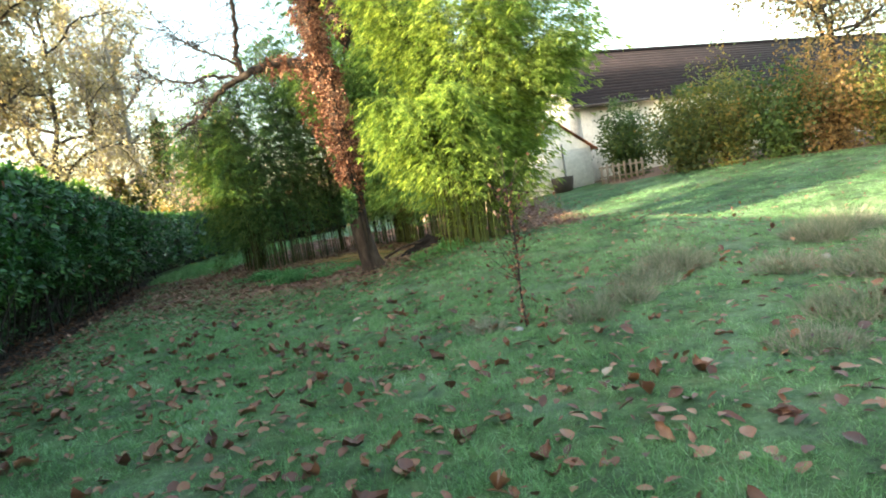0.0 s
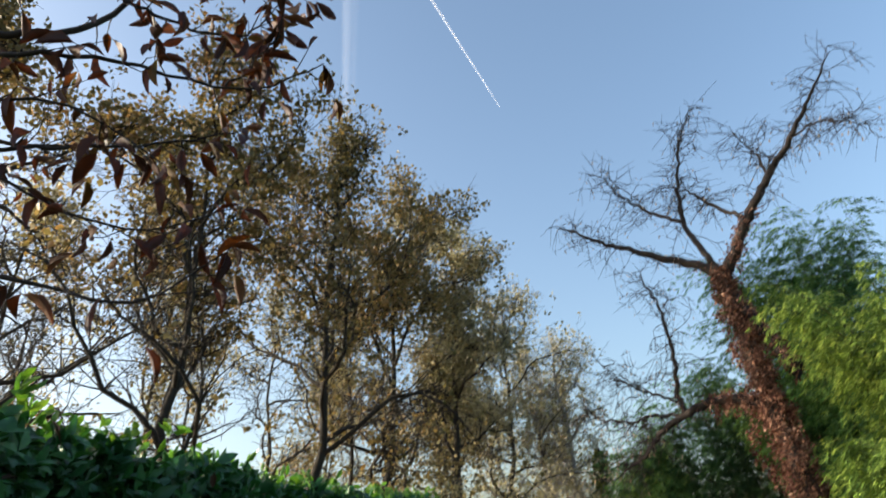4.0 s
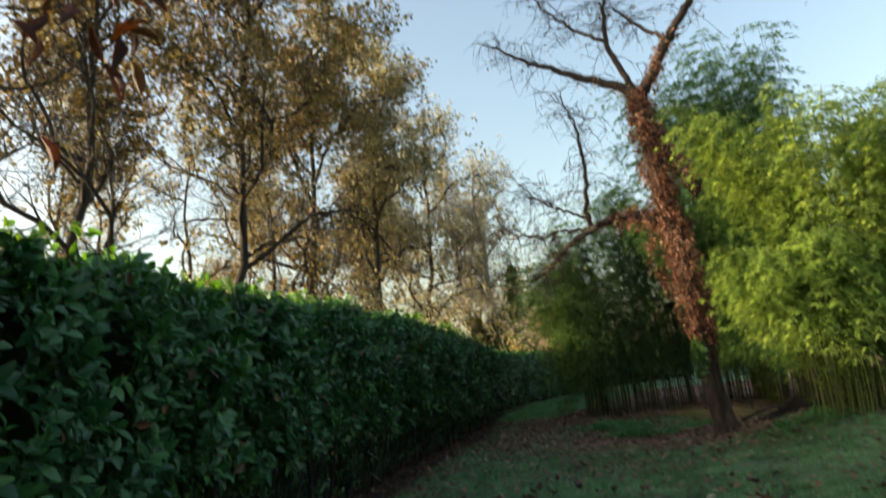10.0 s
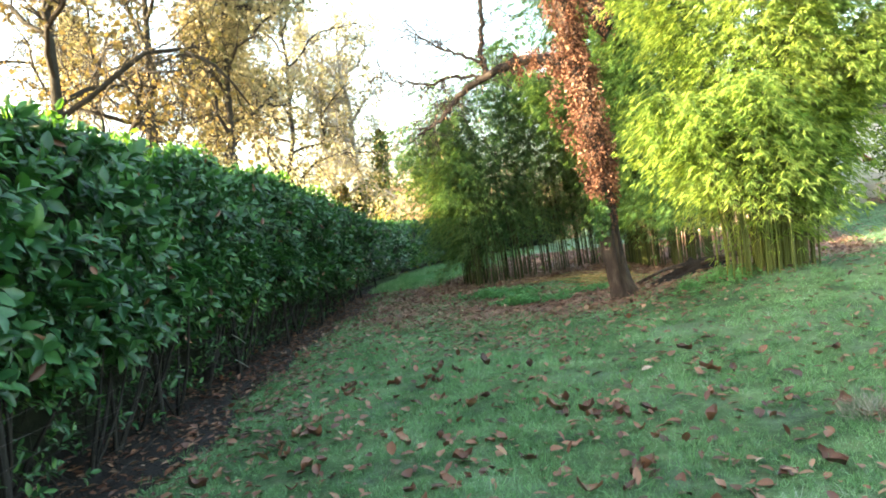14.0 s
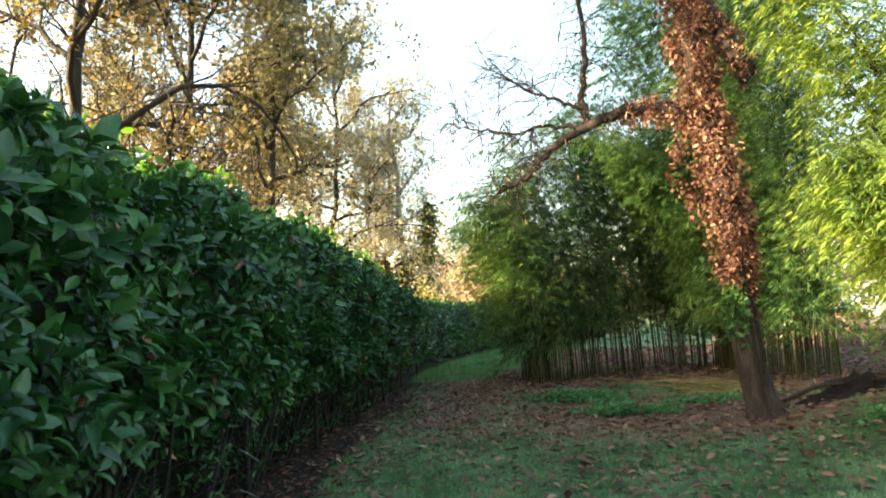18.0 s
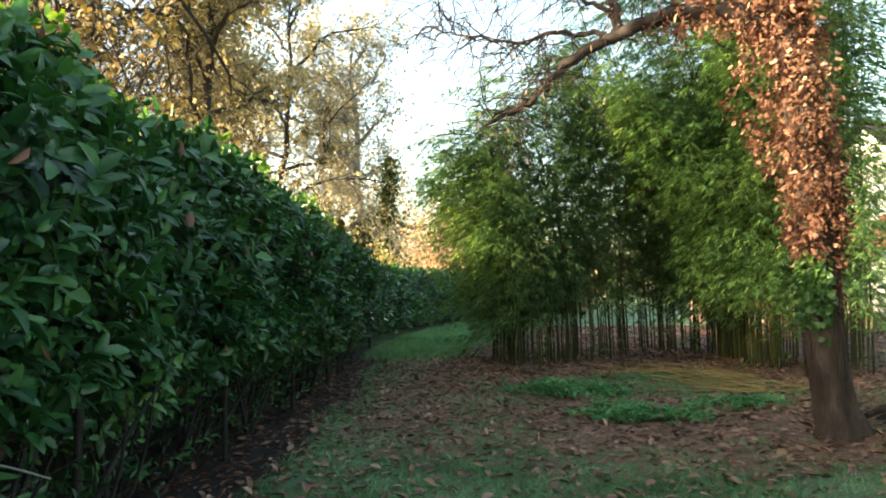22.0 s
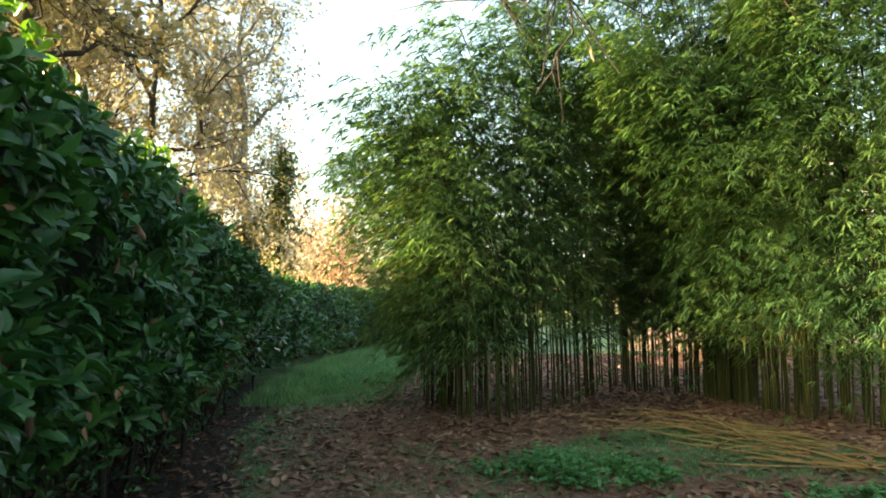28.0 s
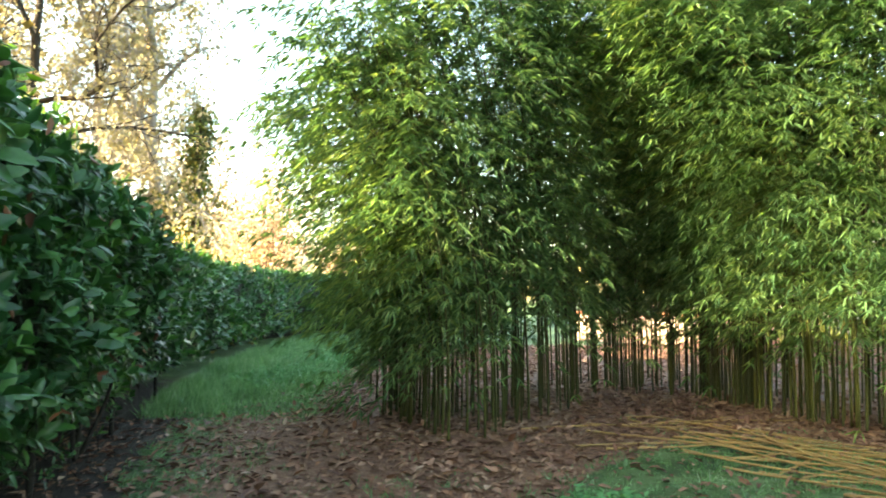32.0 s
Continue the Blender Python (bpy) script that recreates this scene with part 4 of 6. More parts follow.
def bamboo_grove(name, label, spots, rng, height, leafy_from, nodes, length, outward, arch=(0.10, 0.28), weep=0.0, spread_=0.95, every=0.30, leaf=M_BAMBOO, culm=M_CULM, size=1.0):
    """A stand of culms with arching leafy plumes. spots: x, y of every culm; outward: the way its top arches by arch times its height."""
    grove = thing(name, label, "bamboo")
    pos, way = [], []
    sprigs = Shape()
    uu = np.linspace(0, 1, 14)
    for (x, y), (ox, oy), h, low in zip(spots, outward, height, leafy_from):
        z0 = float(ground_z(x, y))
        lean = (arch[0] + (arch[1] - arch[0]) * (0.5 + 0.5 * math.sin(ox * 9 + oy * 5)) + rng.normal() * 0.02) * h
        line = np.stack([x + (ox * lean) * uu ** 2.2 + 0.05 * np.sin(uu * 3 + x), y + (oy * lean) * uu ** 2.2, z0 - 0.04 + h * ((1 + weep) * uu - (0.06 + 1.35 * weep) * uu ** 3)], 1)
        r = rng.uniform(0.010, 0.019)
        Shape().tube(line, np.linspace(r, 0.004, 14), 6).done("culm", culm, grove, "", True)
        for u in np.arange((low + rng.uniform(-0.3, 0.7)) / h, 1.0, every / h):
            p = np.array([np.interp(u, uu, line[:, c]) for c in range(3)])
            for _ in range(2):
                a = math.atan2(oy, ox) + rng.normal() * spread_
                ln = size * rng.uniform(0.45, 1.3) * (1.0 if u < 0.8 else 0.65)
                up = rng.uniform(0.2, 0.7)
                t = np.linspace(0.3, 1, nodes) + rng.uniform(-0.05, 0.05, nodes)
                q = p + np.stack([np.cos(a) * ln * t, np.sin(a) * ln * t, up * ln * t - 0.75 * ln * t ** 2.2], 1)
                if rng.random() < 0.6:
                    sprigs.tube(np.stack([p, (p + q[0]) / 2 + (0, 0, 0.03), q[0], q[-1]]), np.array([0.005, 0.004, 0.003, 0.0015]), 3, False)
                k = nodes * 5
                fan = np.tile(np.linspace(-1.1, 1.1, 5), nodes) + rng.normal(size=k) * 0.2
                b_ = a + fan
                pos.append(np.repeat(q, 5, 0) + rng.normal(size=(k, 3)) * 0.02)
                way.append(np.stack([np.cos(b_), np.sin(b_), rng.uniform(-0.7, 0.15, k) - 0.25 * np.repeat(t, 5)], 1))
    pos, way = np.concatenate(pos), np.concatenate(way)
    c = len(pos)
    L = length * rng.uniform(0.65, 1.35, c)
    Shape().put(*leaves(LEAF_BLADE, pos, way, L, L * 0.115, rng, 0.85)).done("foliage", leaf, grove, "slender drooping bamboo leaves")["kind"] = "stuff"
    sprigs.done("side_growth", culm, grove)["kind"] = "stuff"
    return grove


def grove_spots(n, lo, hi, depth, rng):
    """Culm places behind the front edge between two shares of its length."""
    u = rng.uniform(lo, hi, n)
    s = np.linspace(0, 1, len(FRONT))
    x, y = np.interp(u, s, FRONT[:, 0]), np.interp(u, s, FRONT[:, 1])
    back = depth * rng.uniform(0, 1, n) ** 1.3
    return np.stack([x + 0.12 * back * rng.normal(size=n), y + back], 1), back


def plumes(spots, outw, count, rough, rng):
    """Neighbouring culms lean the same way and grow to the same height, so that they form plumes with gaps between."""
    mid = rng.choice(len(spots), count, replace=False)
    near = np.argmin(np.hypot(spots[:, None, 0] - spots[None, mid, 0], (spots[:, None, 1] - spots[None, mid, 1]) * 0.7), axis=1)
    lift = rng.uniform(-1, 1, count)[near] * rough
    return unit(outw[mid][near] + rng.normal(size=outw.shape) * 0.16), lift


r1 = np.random.default_rng(11)
n1 = 124
spots, back = grove_spots(n1, 0.0, 0.31, 2.4, r1)
outw, lift = plumes(spots, unit(np.stack([-0.5 - 0.5 * (spots[:, 0] < -5) + r1.normal(size=n1) * 0.7, -0.9 + r1.normal(size=n1) * 0.5], 1)), 17, 0.6, r1)
bamboo_grove("dark_bamboo", "dense dark green bamboo stand with bare lower culms", spots, r1, 4.4 + 3.2 * smooth01((spots[:, 0] + 6.1) / 2.8) + 0.15 * back + lift + r1.uniform(-0.3, 0.3, n1),
             0.85 + 0.5 * smooth01((spots[:, 0] + 6.3) / 1.8), 4, 0.15, outw, (0.10, 0.34), every=0.31)
r2 = np.random.default_rng(12)
n2 = 132
spots, back = grove_spots(n2, 0.52, 0.86, 3.6, r2)
outw, lift = plumes(spots, unit(np.stack([-0.6 + r2.normal(size=n2) * 0.7, -0.8 + r2.normal(size=n2) * 0.5], 1)), 14, 0.9, r2)
bamboo_grove("tall_bamboo", "tall green bamboo stand with yellowish culms", spots, r2, 8.5 + 0.2 * back + lift + r2.uniform(-0.5, 0.5, n2), np.full(n2, 1.15), 4, 0.16, outw, (0.12, 0.34), every=0.36)
r5 = np.random.default_rng(15)
n5 = 84
spots, back = grove_spots(n5, 0.30, 0.60, 1.5, r5)
spots[:, 1] += 0.4
outw = unit(np.stack([r5.normal(size=n5) * 0.6, -0.8 + r5.normal(size=n5) * 0.3], 1))
bamboo_grove("inner_bamboo", "shaded bamboo stand deep inside the grove", spots, r5, 6.2 + r5.uniform(-0.8, 0.8, n5), np.full(n5, 1.35), 4, 0.15, outw, (0.04, 0.10), spread_=1.6)
r6 = np.random.default_rng(16)
n6 = 46
spots, back = grove_spots(n6, 0.50, 0.66, 1.6, r6)
outw, lift = plumes(spots, unit(np.stack([-1.0 + r6.normal(size=n6) * 0.35, -0.55 + r6.normal(size=n6) * 0.4], 1)), 8, 0.8, r6)
bamboo_grove("arching_bamboo", "green bamboo stand whose plumes arch over the bay", spots, r6, 6.0 + lift + r6.uniform(-0.6, 0.6, n6), np.full(n6, 1.5), 4, 0.16, outw, (0.30, 0.50), 0.10, every=0.27, culm=M_YELLOWCULM)
r3 = np.random.default_rng(13)
n3 = 92
ang3, rad3 = r3.uniform(0, 2 * math.pi, n3), np.sqrt(r3.uniform(0, 1, n3))
spots = np.stack([0.66 + np.cos(ang3) * rad3 * 0.40, 12.85 + np.sin(ang3) * rad3 * 0.7], 1)
outw, lift = plumes(spots, unit(np.stack([np.cos(ang3) + 0.42 + r3.normal(size=n3) * 0.5, np.sin(ang3) * 0.9 - 0.25 + r3.normal(size=n3) * 0.4], 1)), 30, 0.7, r3)
bamboo_grove("sunlit_bamboo", "bright yellow-green bamboo stand arching over the lawn", spots, r3, 5.4 + 0.7 * lift + r3.uniform(-0.8, 0.65, n3), np.full(n3, 0.75), 4, 0.13, outw, (0.04, 0.36), 0.18, every=0.30, leaf=M_SUNBAMBOO, culm=M_YELLOWCULM, size=0.72)
r4 = np.random.default_rng(14)
n4 = 40
lobe = np.arange(n4) % 2
spots = np.stack([np.where(lobe == 0, 0.1, 0.42) + r4.normal(size=n4) * 0.12, 12.0 + r4.uniform(-0.3, 0.3, n4)], 1)
outw = unit(np.stack([np.where(lobe == 0, -0.95, -0.1) + r4.normal(size=n4) * 0.3, np.where(lobe == 0, -0.5, -0.9) + r4.normal(size=n4) * 0.2], 1))
bamboo_grove("weeping_bamboo", "low weeping bamboo tuft with sunlit yellow-green leaves", spots, r4, r4.uniform(2.5, 3.2, n4), np.full(n4, 1.2), 4, 0.13, outw, (0.24, 0.36), 0.24, every=0.17, leaf=M_SUNBAMBOO, culm=M_YELLOWCULM, size=0.72)
r7 = np.random.default_rng(17)
n7 = 36
spots = np.stack([1.0 + r7.normal(size=n7) * 0.12, 12.85 + r7.uniform(-0.5, 0.5, n7)], 1)
outw, lift = plumes(spots, unit(np.stack([0.95 + r7.normal(size=n7) * 0.25, -0.25 + r7.normal(size=n7) * 0.35], 1)), 8, 0.9, r7)
bamboo_grove("arching_bamboo", "yellow-green bamboo stand arching far over the lawn", spots, r7, 4.0 + 0.7 * lift + r7.uniform(-0.4, 0.4, n7), np.full(n7, 0.95), 4, 0.13, outw, (0.34, 0.52), 0.2, every=0.23, leaf=M_SUNBAMBOO, culm=M_YELLOWCULM, size=0.72)


# ---- trees behind the hedge ----
def branching(rng, base, top, r0, limbs, reach, low, levels=2, wander=0.10, droop=0.0):
    """Trunk, limb lines and twig ends of a broad tree."""
    base, top = np.array(base, float), np.array(top, float)
    h = np.linalg.norm(top - base)
    n = 14
    trunk = base + (top - base) * np.linspace(0, 1, n)[:, None]
    trunk[1:] += np.cumsum(rng.normal(size=(n - 1, 3)) * np.array([wander, wander, 0]) * h / 14, axis=0) * 1.1
    tr_r = r0 * (1 - np.linspace(0, 1, n) ** 0.9 * 0.9)
    limb_set, twig_set, ends = [], [], []
    for i in range(limbs):
        u = low + (0.97 - low) * (i + rng.uniform(0, 0.8)) / limbs
        k = u * (n - 1)
        p = np.array([np.interp(k, np.arange(n), trunk[:, c]) for c in range(3)])
        a = i * 2.4 + rng.normal() * 0.5
        el = rng.uniform(0.15, 0.75) + 0.6 * u * u
        d = np.array([math.cos(a) * math.cos(el), math.sin(a) * math.cos(el), math.sin(el)])
        ln = reach * rng.uniform(0.65, 1.1) * (1.15 - 0.75 * ((u - low) / (1 - low)) ** 1.5)
        pts = [p]
        for s in range(8):
            d = unit(d + rng.normal(size=3) * 0.30 + np.array([0, 0, 0.05 - droop * s / 8]))
            pts.append(pts[-1] + d * ln / 8)
        pts = np.array(pts)
        rr = r0 * 0.40 * (1 - 0.55 * u) * (1 - np.linspace(0, 1, 9)) ** 0.8 + 0.012
        limb_set.append((pts, rr))
        for j in range(2, 9):
            for _ in range(3):
                d2 = unit(d + rng.normal(size=3) * 0.75)
                l2 = ln * rng.uniform(0.16, 0.42)
                q = [pts[j]]
                for s in range(4):
                    d2 = unit(d2 + rng.normal(size=3) * 0.25 + np.array([0, 0, 0.05 - droop]))
                    q.append(q[-1] + d2 * l2 / 4)
                q = np.array(q)
                twig_set.append((q, np.linspace(max(rr[j] * 0.5, 0.012), 0.005, 5)))
                for s in (2, 3, 4):
                    ends.append(q[s])
                    for _t in range(2):
                        d3 = unit(d2 + rng.normal(size=3) * 0.9)
                        e = q[s] + d3 * rng.uniform(0.25, 0.65)
                        twig_set.append((np.array([q[s], (q[s] + e) / 2 + rng.normal(size=3) * 0.03, e]), np.array([0.008, 0.006, 0.004])))
                        ends.append(e)
    return (trunk, tr_r), limb_set, twig_set, np.array(ends)


def broad_tree(name, label, base, top, r0, limbs, reach, low, leaf_mat, leaf_count, leaf_len, rng, bark=M_OAKBARK, droop=0.0, cluster=0.28):
    tree = thing(name, label, "tree")
    (trunk, rad), limb_set, twig_set, ends = branching(rng, base, top, r0, limbs, reach, low, droop=droop)
    Shape().tube(trunk, rad, 10).done("trunk", bark, tree, "", True)
    for pts, rr in limb_set:
        Shape().tube(pts, rr, 6).done("limb", bark, tree, "", True)
    tw = Shape()
    for pts, rr in twig_set:
        tw.tube(pts, rr, 3, False)
    tw.done("twig_growth", bark, tree)["kind"] = "stuff"
    if leaf_count:
        tufts = ends[rng.integers(0, len(ends), leaf_count // 7)] + rng.normal(size=(leaf_count // 7, 3)) * cluster
        tufts = thin_where_sunny(tufts, rng)
        pos = np.repeat(tufts, 7, 0) + rng.normal(size=(len(tufts) * 7, 3)) * 0.085
        leaf_count = len(pos)
        L = leaf_len * rng.uniform(0.7, 1.35, leaf_count)
        Shape().put(*leaves(LEAF_FLAT, pos, rng.normal(size=(leaf_count, 3)) - np.array([0, 0, 0.4]), L, L * 0.75, rng, 0.15)).done("crown", leaf_mat, tree, "thinning autumn leaves")["kind"] = "stuff"
    return tree


def thin_where_sunny(pos, rng):
    """An added gap in the wood: few leaves are kept on the lines from the right-hand bamboo and the old tree up to the
    low sun, to let its light in.
    """
    keep = np.ones(len(pos), bool)
    way = np.array(sun_to)
    for mid, wide in (((0.5, 12.2, 2.8), 2.2), ((0.7, 12.4, 5.0), 2.2), ((-2.0, 13.2, 3.2), 2.4), ((4.7, 27.5, 1.8), 1.9), ((1.0, 29.5, 0.6), 1.8), ((-1.6, 19.5, 4.6), 1.6), ((-5.5, 8.0, 2.9), 1.3), ((2.1, 12.4, 3.5), 1.8), ((-5.0, 20.0, 5.6), 1.5)):
        d = pos - np.array(mid)
        off = np.linalg.norm(d - (d @ way)[:, None] * way, axis=1)
        keep &= (off > wide * rng.uniform(0.8, 1.15, len(pos))) | (rng.uniform(0, 1, len(pos)) < 0.07)
    return pos[keep]


OAK = "tall oak with thinning brown and olive autumn leaves"
OAKS = [((-13.5, 4.2), (-13.3, 4.6, 14.2), 0.15, 17, 4.6, 24000, 0.26), ((-12.2, 7.8), (-11.9, 8.2, 13.0), 0.15, 20, 4.6, 23000, 0.26), ((-12.4, 11.6), (-11.4, 12.8, 12.8), 0.17, 18, 4.8, 15000, 0.36),
        ((-13.0, 15.0), (-12.0, 16.4, 13.4), 0.17, 18, 4.8, 19000, 0.22), ((-13.6, 20.0), (-12.6, 20.6, 13.8), 0.17, 16, 4.5, 22000, 0.26), ((-15.0, 26.0), (-14.2, 26.6, 13.4), 0.17, 15, 4.4, 7500, 0.24)]
for i, ((x, y), top, r0, n, reach, count, low) in enumerate(OAKS):
    tagged(broad_tree("oak_tree", OAK, (x, y, -0.1), top, r0, n, reach, low, M_BIRCH if i >= 4 else M_OAK, count, 0.115, np.random.default_rng(20 + i), cluster=0.2), group="oaks behind the hedge")
BACKS = [(-21, 9, 12), (-20, 12, 12.5), (-18.5, 16, 11.5), (-21, 21, 12), (-19, 27, 12), (-22, 33, 13), (-17, 20, 9), (-24, 16, 13), (-25, 26, 13), (-18, 38, 12), (-16.2, 5.8, 11), (-16.8, 18.2, 11), (-16.0, 23.5, 11)]
for i, (x, y, h) in enumerate(BACKS):
    tagged(broad_tree("slim_tree", "slim woodland tree with sparse yellowing leaves", (x, y, -0.1), (x + 0.5, y + 0.6, h), 0.13, 8, 2.6, 0.42, M_BIRCH if i % 3 else M_OAK, 4800, 0.105, np.random.default_rng(50 + i)), group="woodland behind the hedge")
for i, (x, y, tx, ty, h, r0) in enumerate([(-13.4, 29.6, -15.2, 29.4, 11.5, 0.22), (-12.9, 30.0, -13.6, 30.2, 11.5, 0.25), (-13.9, 29.4, -17.6, 27.8, 10.5, 0.17)]):
    t_ = tagged(broad_tree("leaning_tree", "leaning grey-barked tree with ivy round its foot", (x, y, -0.1), (tx, ty, h), r0, 12, 3.2, 0.3, M_BIRCH, 5600, 0.105, np.random.default_rng(70 + i), M_PALEBARK), group="grey trees at the hedge bend")
    n = 2200
    zz = np.random.default_rng(80 + i).uniform(0, 4.2, n)
    rr = np.random.default_rng(90 + i)
    a = rr.uniform(0, 6.28, n)
    r_ = (r0 * 0.9 + rr.uniform(0.05, 0.55, n) * np.interp(zz, [0, 2.5, 4.2], [1, 0.9, 0.25]))
    pos = np.stack([x + (tx - x) * zz / h + np.cos(a) * r_, y + (ty - y) * zz / h + np.sin(a) * r_, zz], 1)
    Shape().put(*leaves(LEAF_LOBED, pos, rr.normal(size=(n, 3)) - np.array([0, 0, 0.5]), 0.13, 0.12, rr)).done("ivy", M_GREENSHRUB if i else M_SHRUB, t_, "shaggy ivy round the trunk")["kind"] = "stuff"

ivy_stump = thing("ivy_stump", "dead tree stump shrouded in shaggy ivy", "tree")
isl = bend([(-11.9, 29.6, -0.1), (-11.85, 29.6, 2.5), (-11.95, 29.6, 4.8), (-11.8, 29.6, 6.4)], 12)
Shape().tube(isl, np.linspace(0.2, 0.06, 12), 9).done("trunk", M_OAKBARK, ivy_stump, "", True)
ri = np.random.default_rng(95)
k = ri.uniform(0, 10.9, 3800)
pos = np.stack([np.interp(k, np.arange(12), isl[:, c]) for c in range(3)], 1)
pos[:, :2] += ri.normal(size=(3800, 2)) * (np.interp(k, [0, 6, 11], [0.42, 0.34, 0.12]) * (1 + 0.35 * np.sin(k * 2.1)))[:, None]
Shape().put(*leaves(LEAF_LOBED, pos, ri.normal(size=(3800, 3)) - np.array([0, 0, 0.6]), ri.uniform(0.08, 0.15, 3800), 0.11, ri)).done("ivy", M_SHRUB, ivy_stump, "shaggy ivy leaves")["kind"] = "stuff"


def shrub(name, label, at, size, mat, count, leaf_len, rng, group="", stems=9, bare=1):
    """A bush: stems that fan out, and leaves in uneven clumps."""
    x, y, z = at
    sx, sy, sz = size
    ob = thing(name, label, "shrub", group)
    centres = []
    for i in range(stems):
        a, u = i * 2.4 + rng.normal() * 0.3, math.sqrt((i + 0.5) / stems)
        tip = np.array([x + math.cos(a) * sx * 0.75 * u, y + math.sin(a) * sy * 0.75 * u, z + sz * rng.uniform(0.65, 0.98) * (1.05 - 0.4 * u * u)])
        line = bend([(x + math.cos(a) * 0.12, y + math.sin(a) * 0.12, z - 0.05), ((x * 1.3 + tip[0] * 0.7) / 2, (y * 1.3 + tip[1] * 0.7) / 2, z + (tip[2] - z) * 0.55), tip], 9)
        Shape().tube(line, np.linspace(0.03, 0.008, 9), 5).done("stem", M_TWIG, ob, "", True)
        for k in range(bare, 9):
            for _ in range(3):
                centres.append(line[k] + rng.normal(size=3) * np.array([sx, sy, sz * 0.7]) * 0.16)
    centres = np.array(centres)
    pos = centres[rng.integers(0, len(centres), count)] + rng.normal(size=(count, 3)) * min(sx, sz) * 0.10
    pos[:, 2] = np.maximum(pos[:, 2], z + 0.06)
    L = leaf_len * rng.uniform(0.7, 1.3, count)
    Shape().put(*leaves(LEAF_FLAT, pos, rng.normal(size=(count, 3)), L, L * 0.72, rng, 0.2)).done("foliage", mat, ob)["kind"] = "stuff"
    return ob


rs = np.random.default_rng(31)
for x, y, w, h in ((-12.0, 36.5, 2.6, 6.4), (-14.8, 37.5, 2.8, 7.2), (-9.5, 45.0, 2.8, 4.6), (-13.0, 42.0, 2.8, 7.0), (-6.5, 48.0, 2.8, 4.4), (-15.5, 46.0, 3.0, 5.6), (-10.5, 53.0, 3.2, 6.0)):
    shrub("golden_bush", "golden yellow autumn bush in low sunlight", (x, y, 0), (w, w, h), M_GOLD, 5200, 0.15, rs, "autumn bushes beyond the hedge", 12)
# three tall ones at y 14 to 17 are added to shade the dark bamboo
for x, y, w, h in ((-14.5, 6, 1.4, 2.2), (-14.2, 14.4, 2.0, 4.8), (-14.6, 17.0, 2.0, 5.0), (-12.6, 9.6, 1.5, 3.4), (-12.2, 20.5, 1.8, 4.6), (-13.2, 24.2, 1.8, 4.6), (-13.4, 5.0, 1.5, 3.6), (-15, 23, 1.6, 2.4), (-16.5, 29, 1.8, 2.6), (-12.4, 17.2, 1.6, 4.4)):
    shrub("undergrowth_bush", "tangled undergrowth bush with yellowing leaves", (x, y, 0), (w, w, h), M_BIRCH, 2600, 0.12, rs, "undergrowth behind the hedge", 9)

# far wood on the horizon
fw = Shape()
fwr = np.random.default_rng(33)
n = 26000
u = fwr.uniform(0, 1, n)
a = np.interp(u, [0, 1], [radians(-75), radians(150)])
dist = fwr.uniform(75, 130, n)
hmax = 4.5 + 1.5 * wave(a * 40, a * 13, 1.0, 2.0) + 1.0 * wave(a * 170, a * 40, 1.0, 1.0)
pos = np.stack([-np.sin(a) * dist, np.cos(a) * dist, hmax * fwr.uniform(0.0, 1, n) ** 0.8], 1)
fw.put(*leaves(LEAF_FLAT, pos, fwr.normal(size=(n, 3)), 0.8, 0.6, fwr))
far = fw.done("far_wood", M_BIRCH)
tagged(far, "distant brown autumn wood on the horizon", "woodland", kind="stuff")

# ---- chestnut boughs over the hedge ----
chestnut = thing("chestnut_tree", "sweet chestnut with red-brown and yellow leaves on thin boughs", "tree")
ctrunk = bend([(-7.2, -1.6, -0.1), (-7.1, -1.5, 1.5), (-6.9, -1.4, 3.2), (-6.8, -1.2, 5.0), (-6.7, -1.1, 7.5)], 14)
Shape().tube(ctrunk, np.linspace(0.24, 0.08, 14), 10).done("trunk", M_BARK, chestnut, "", True)
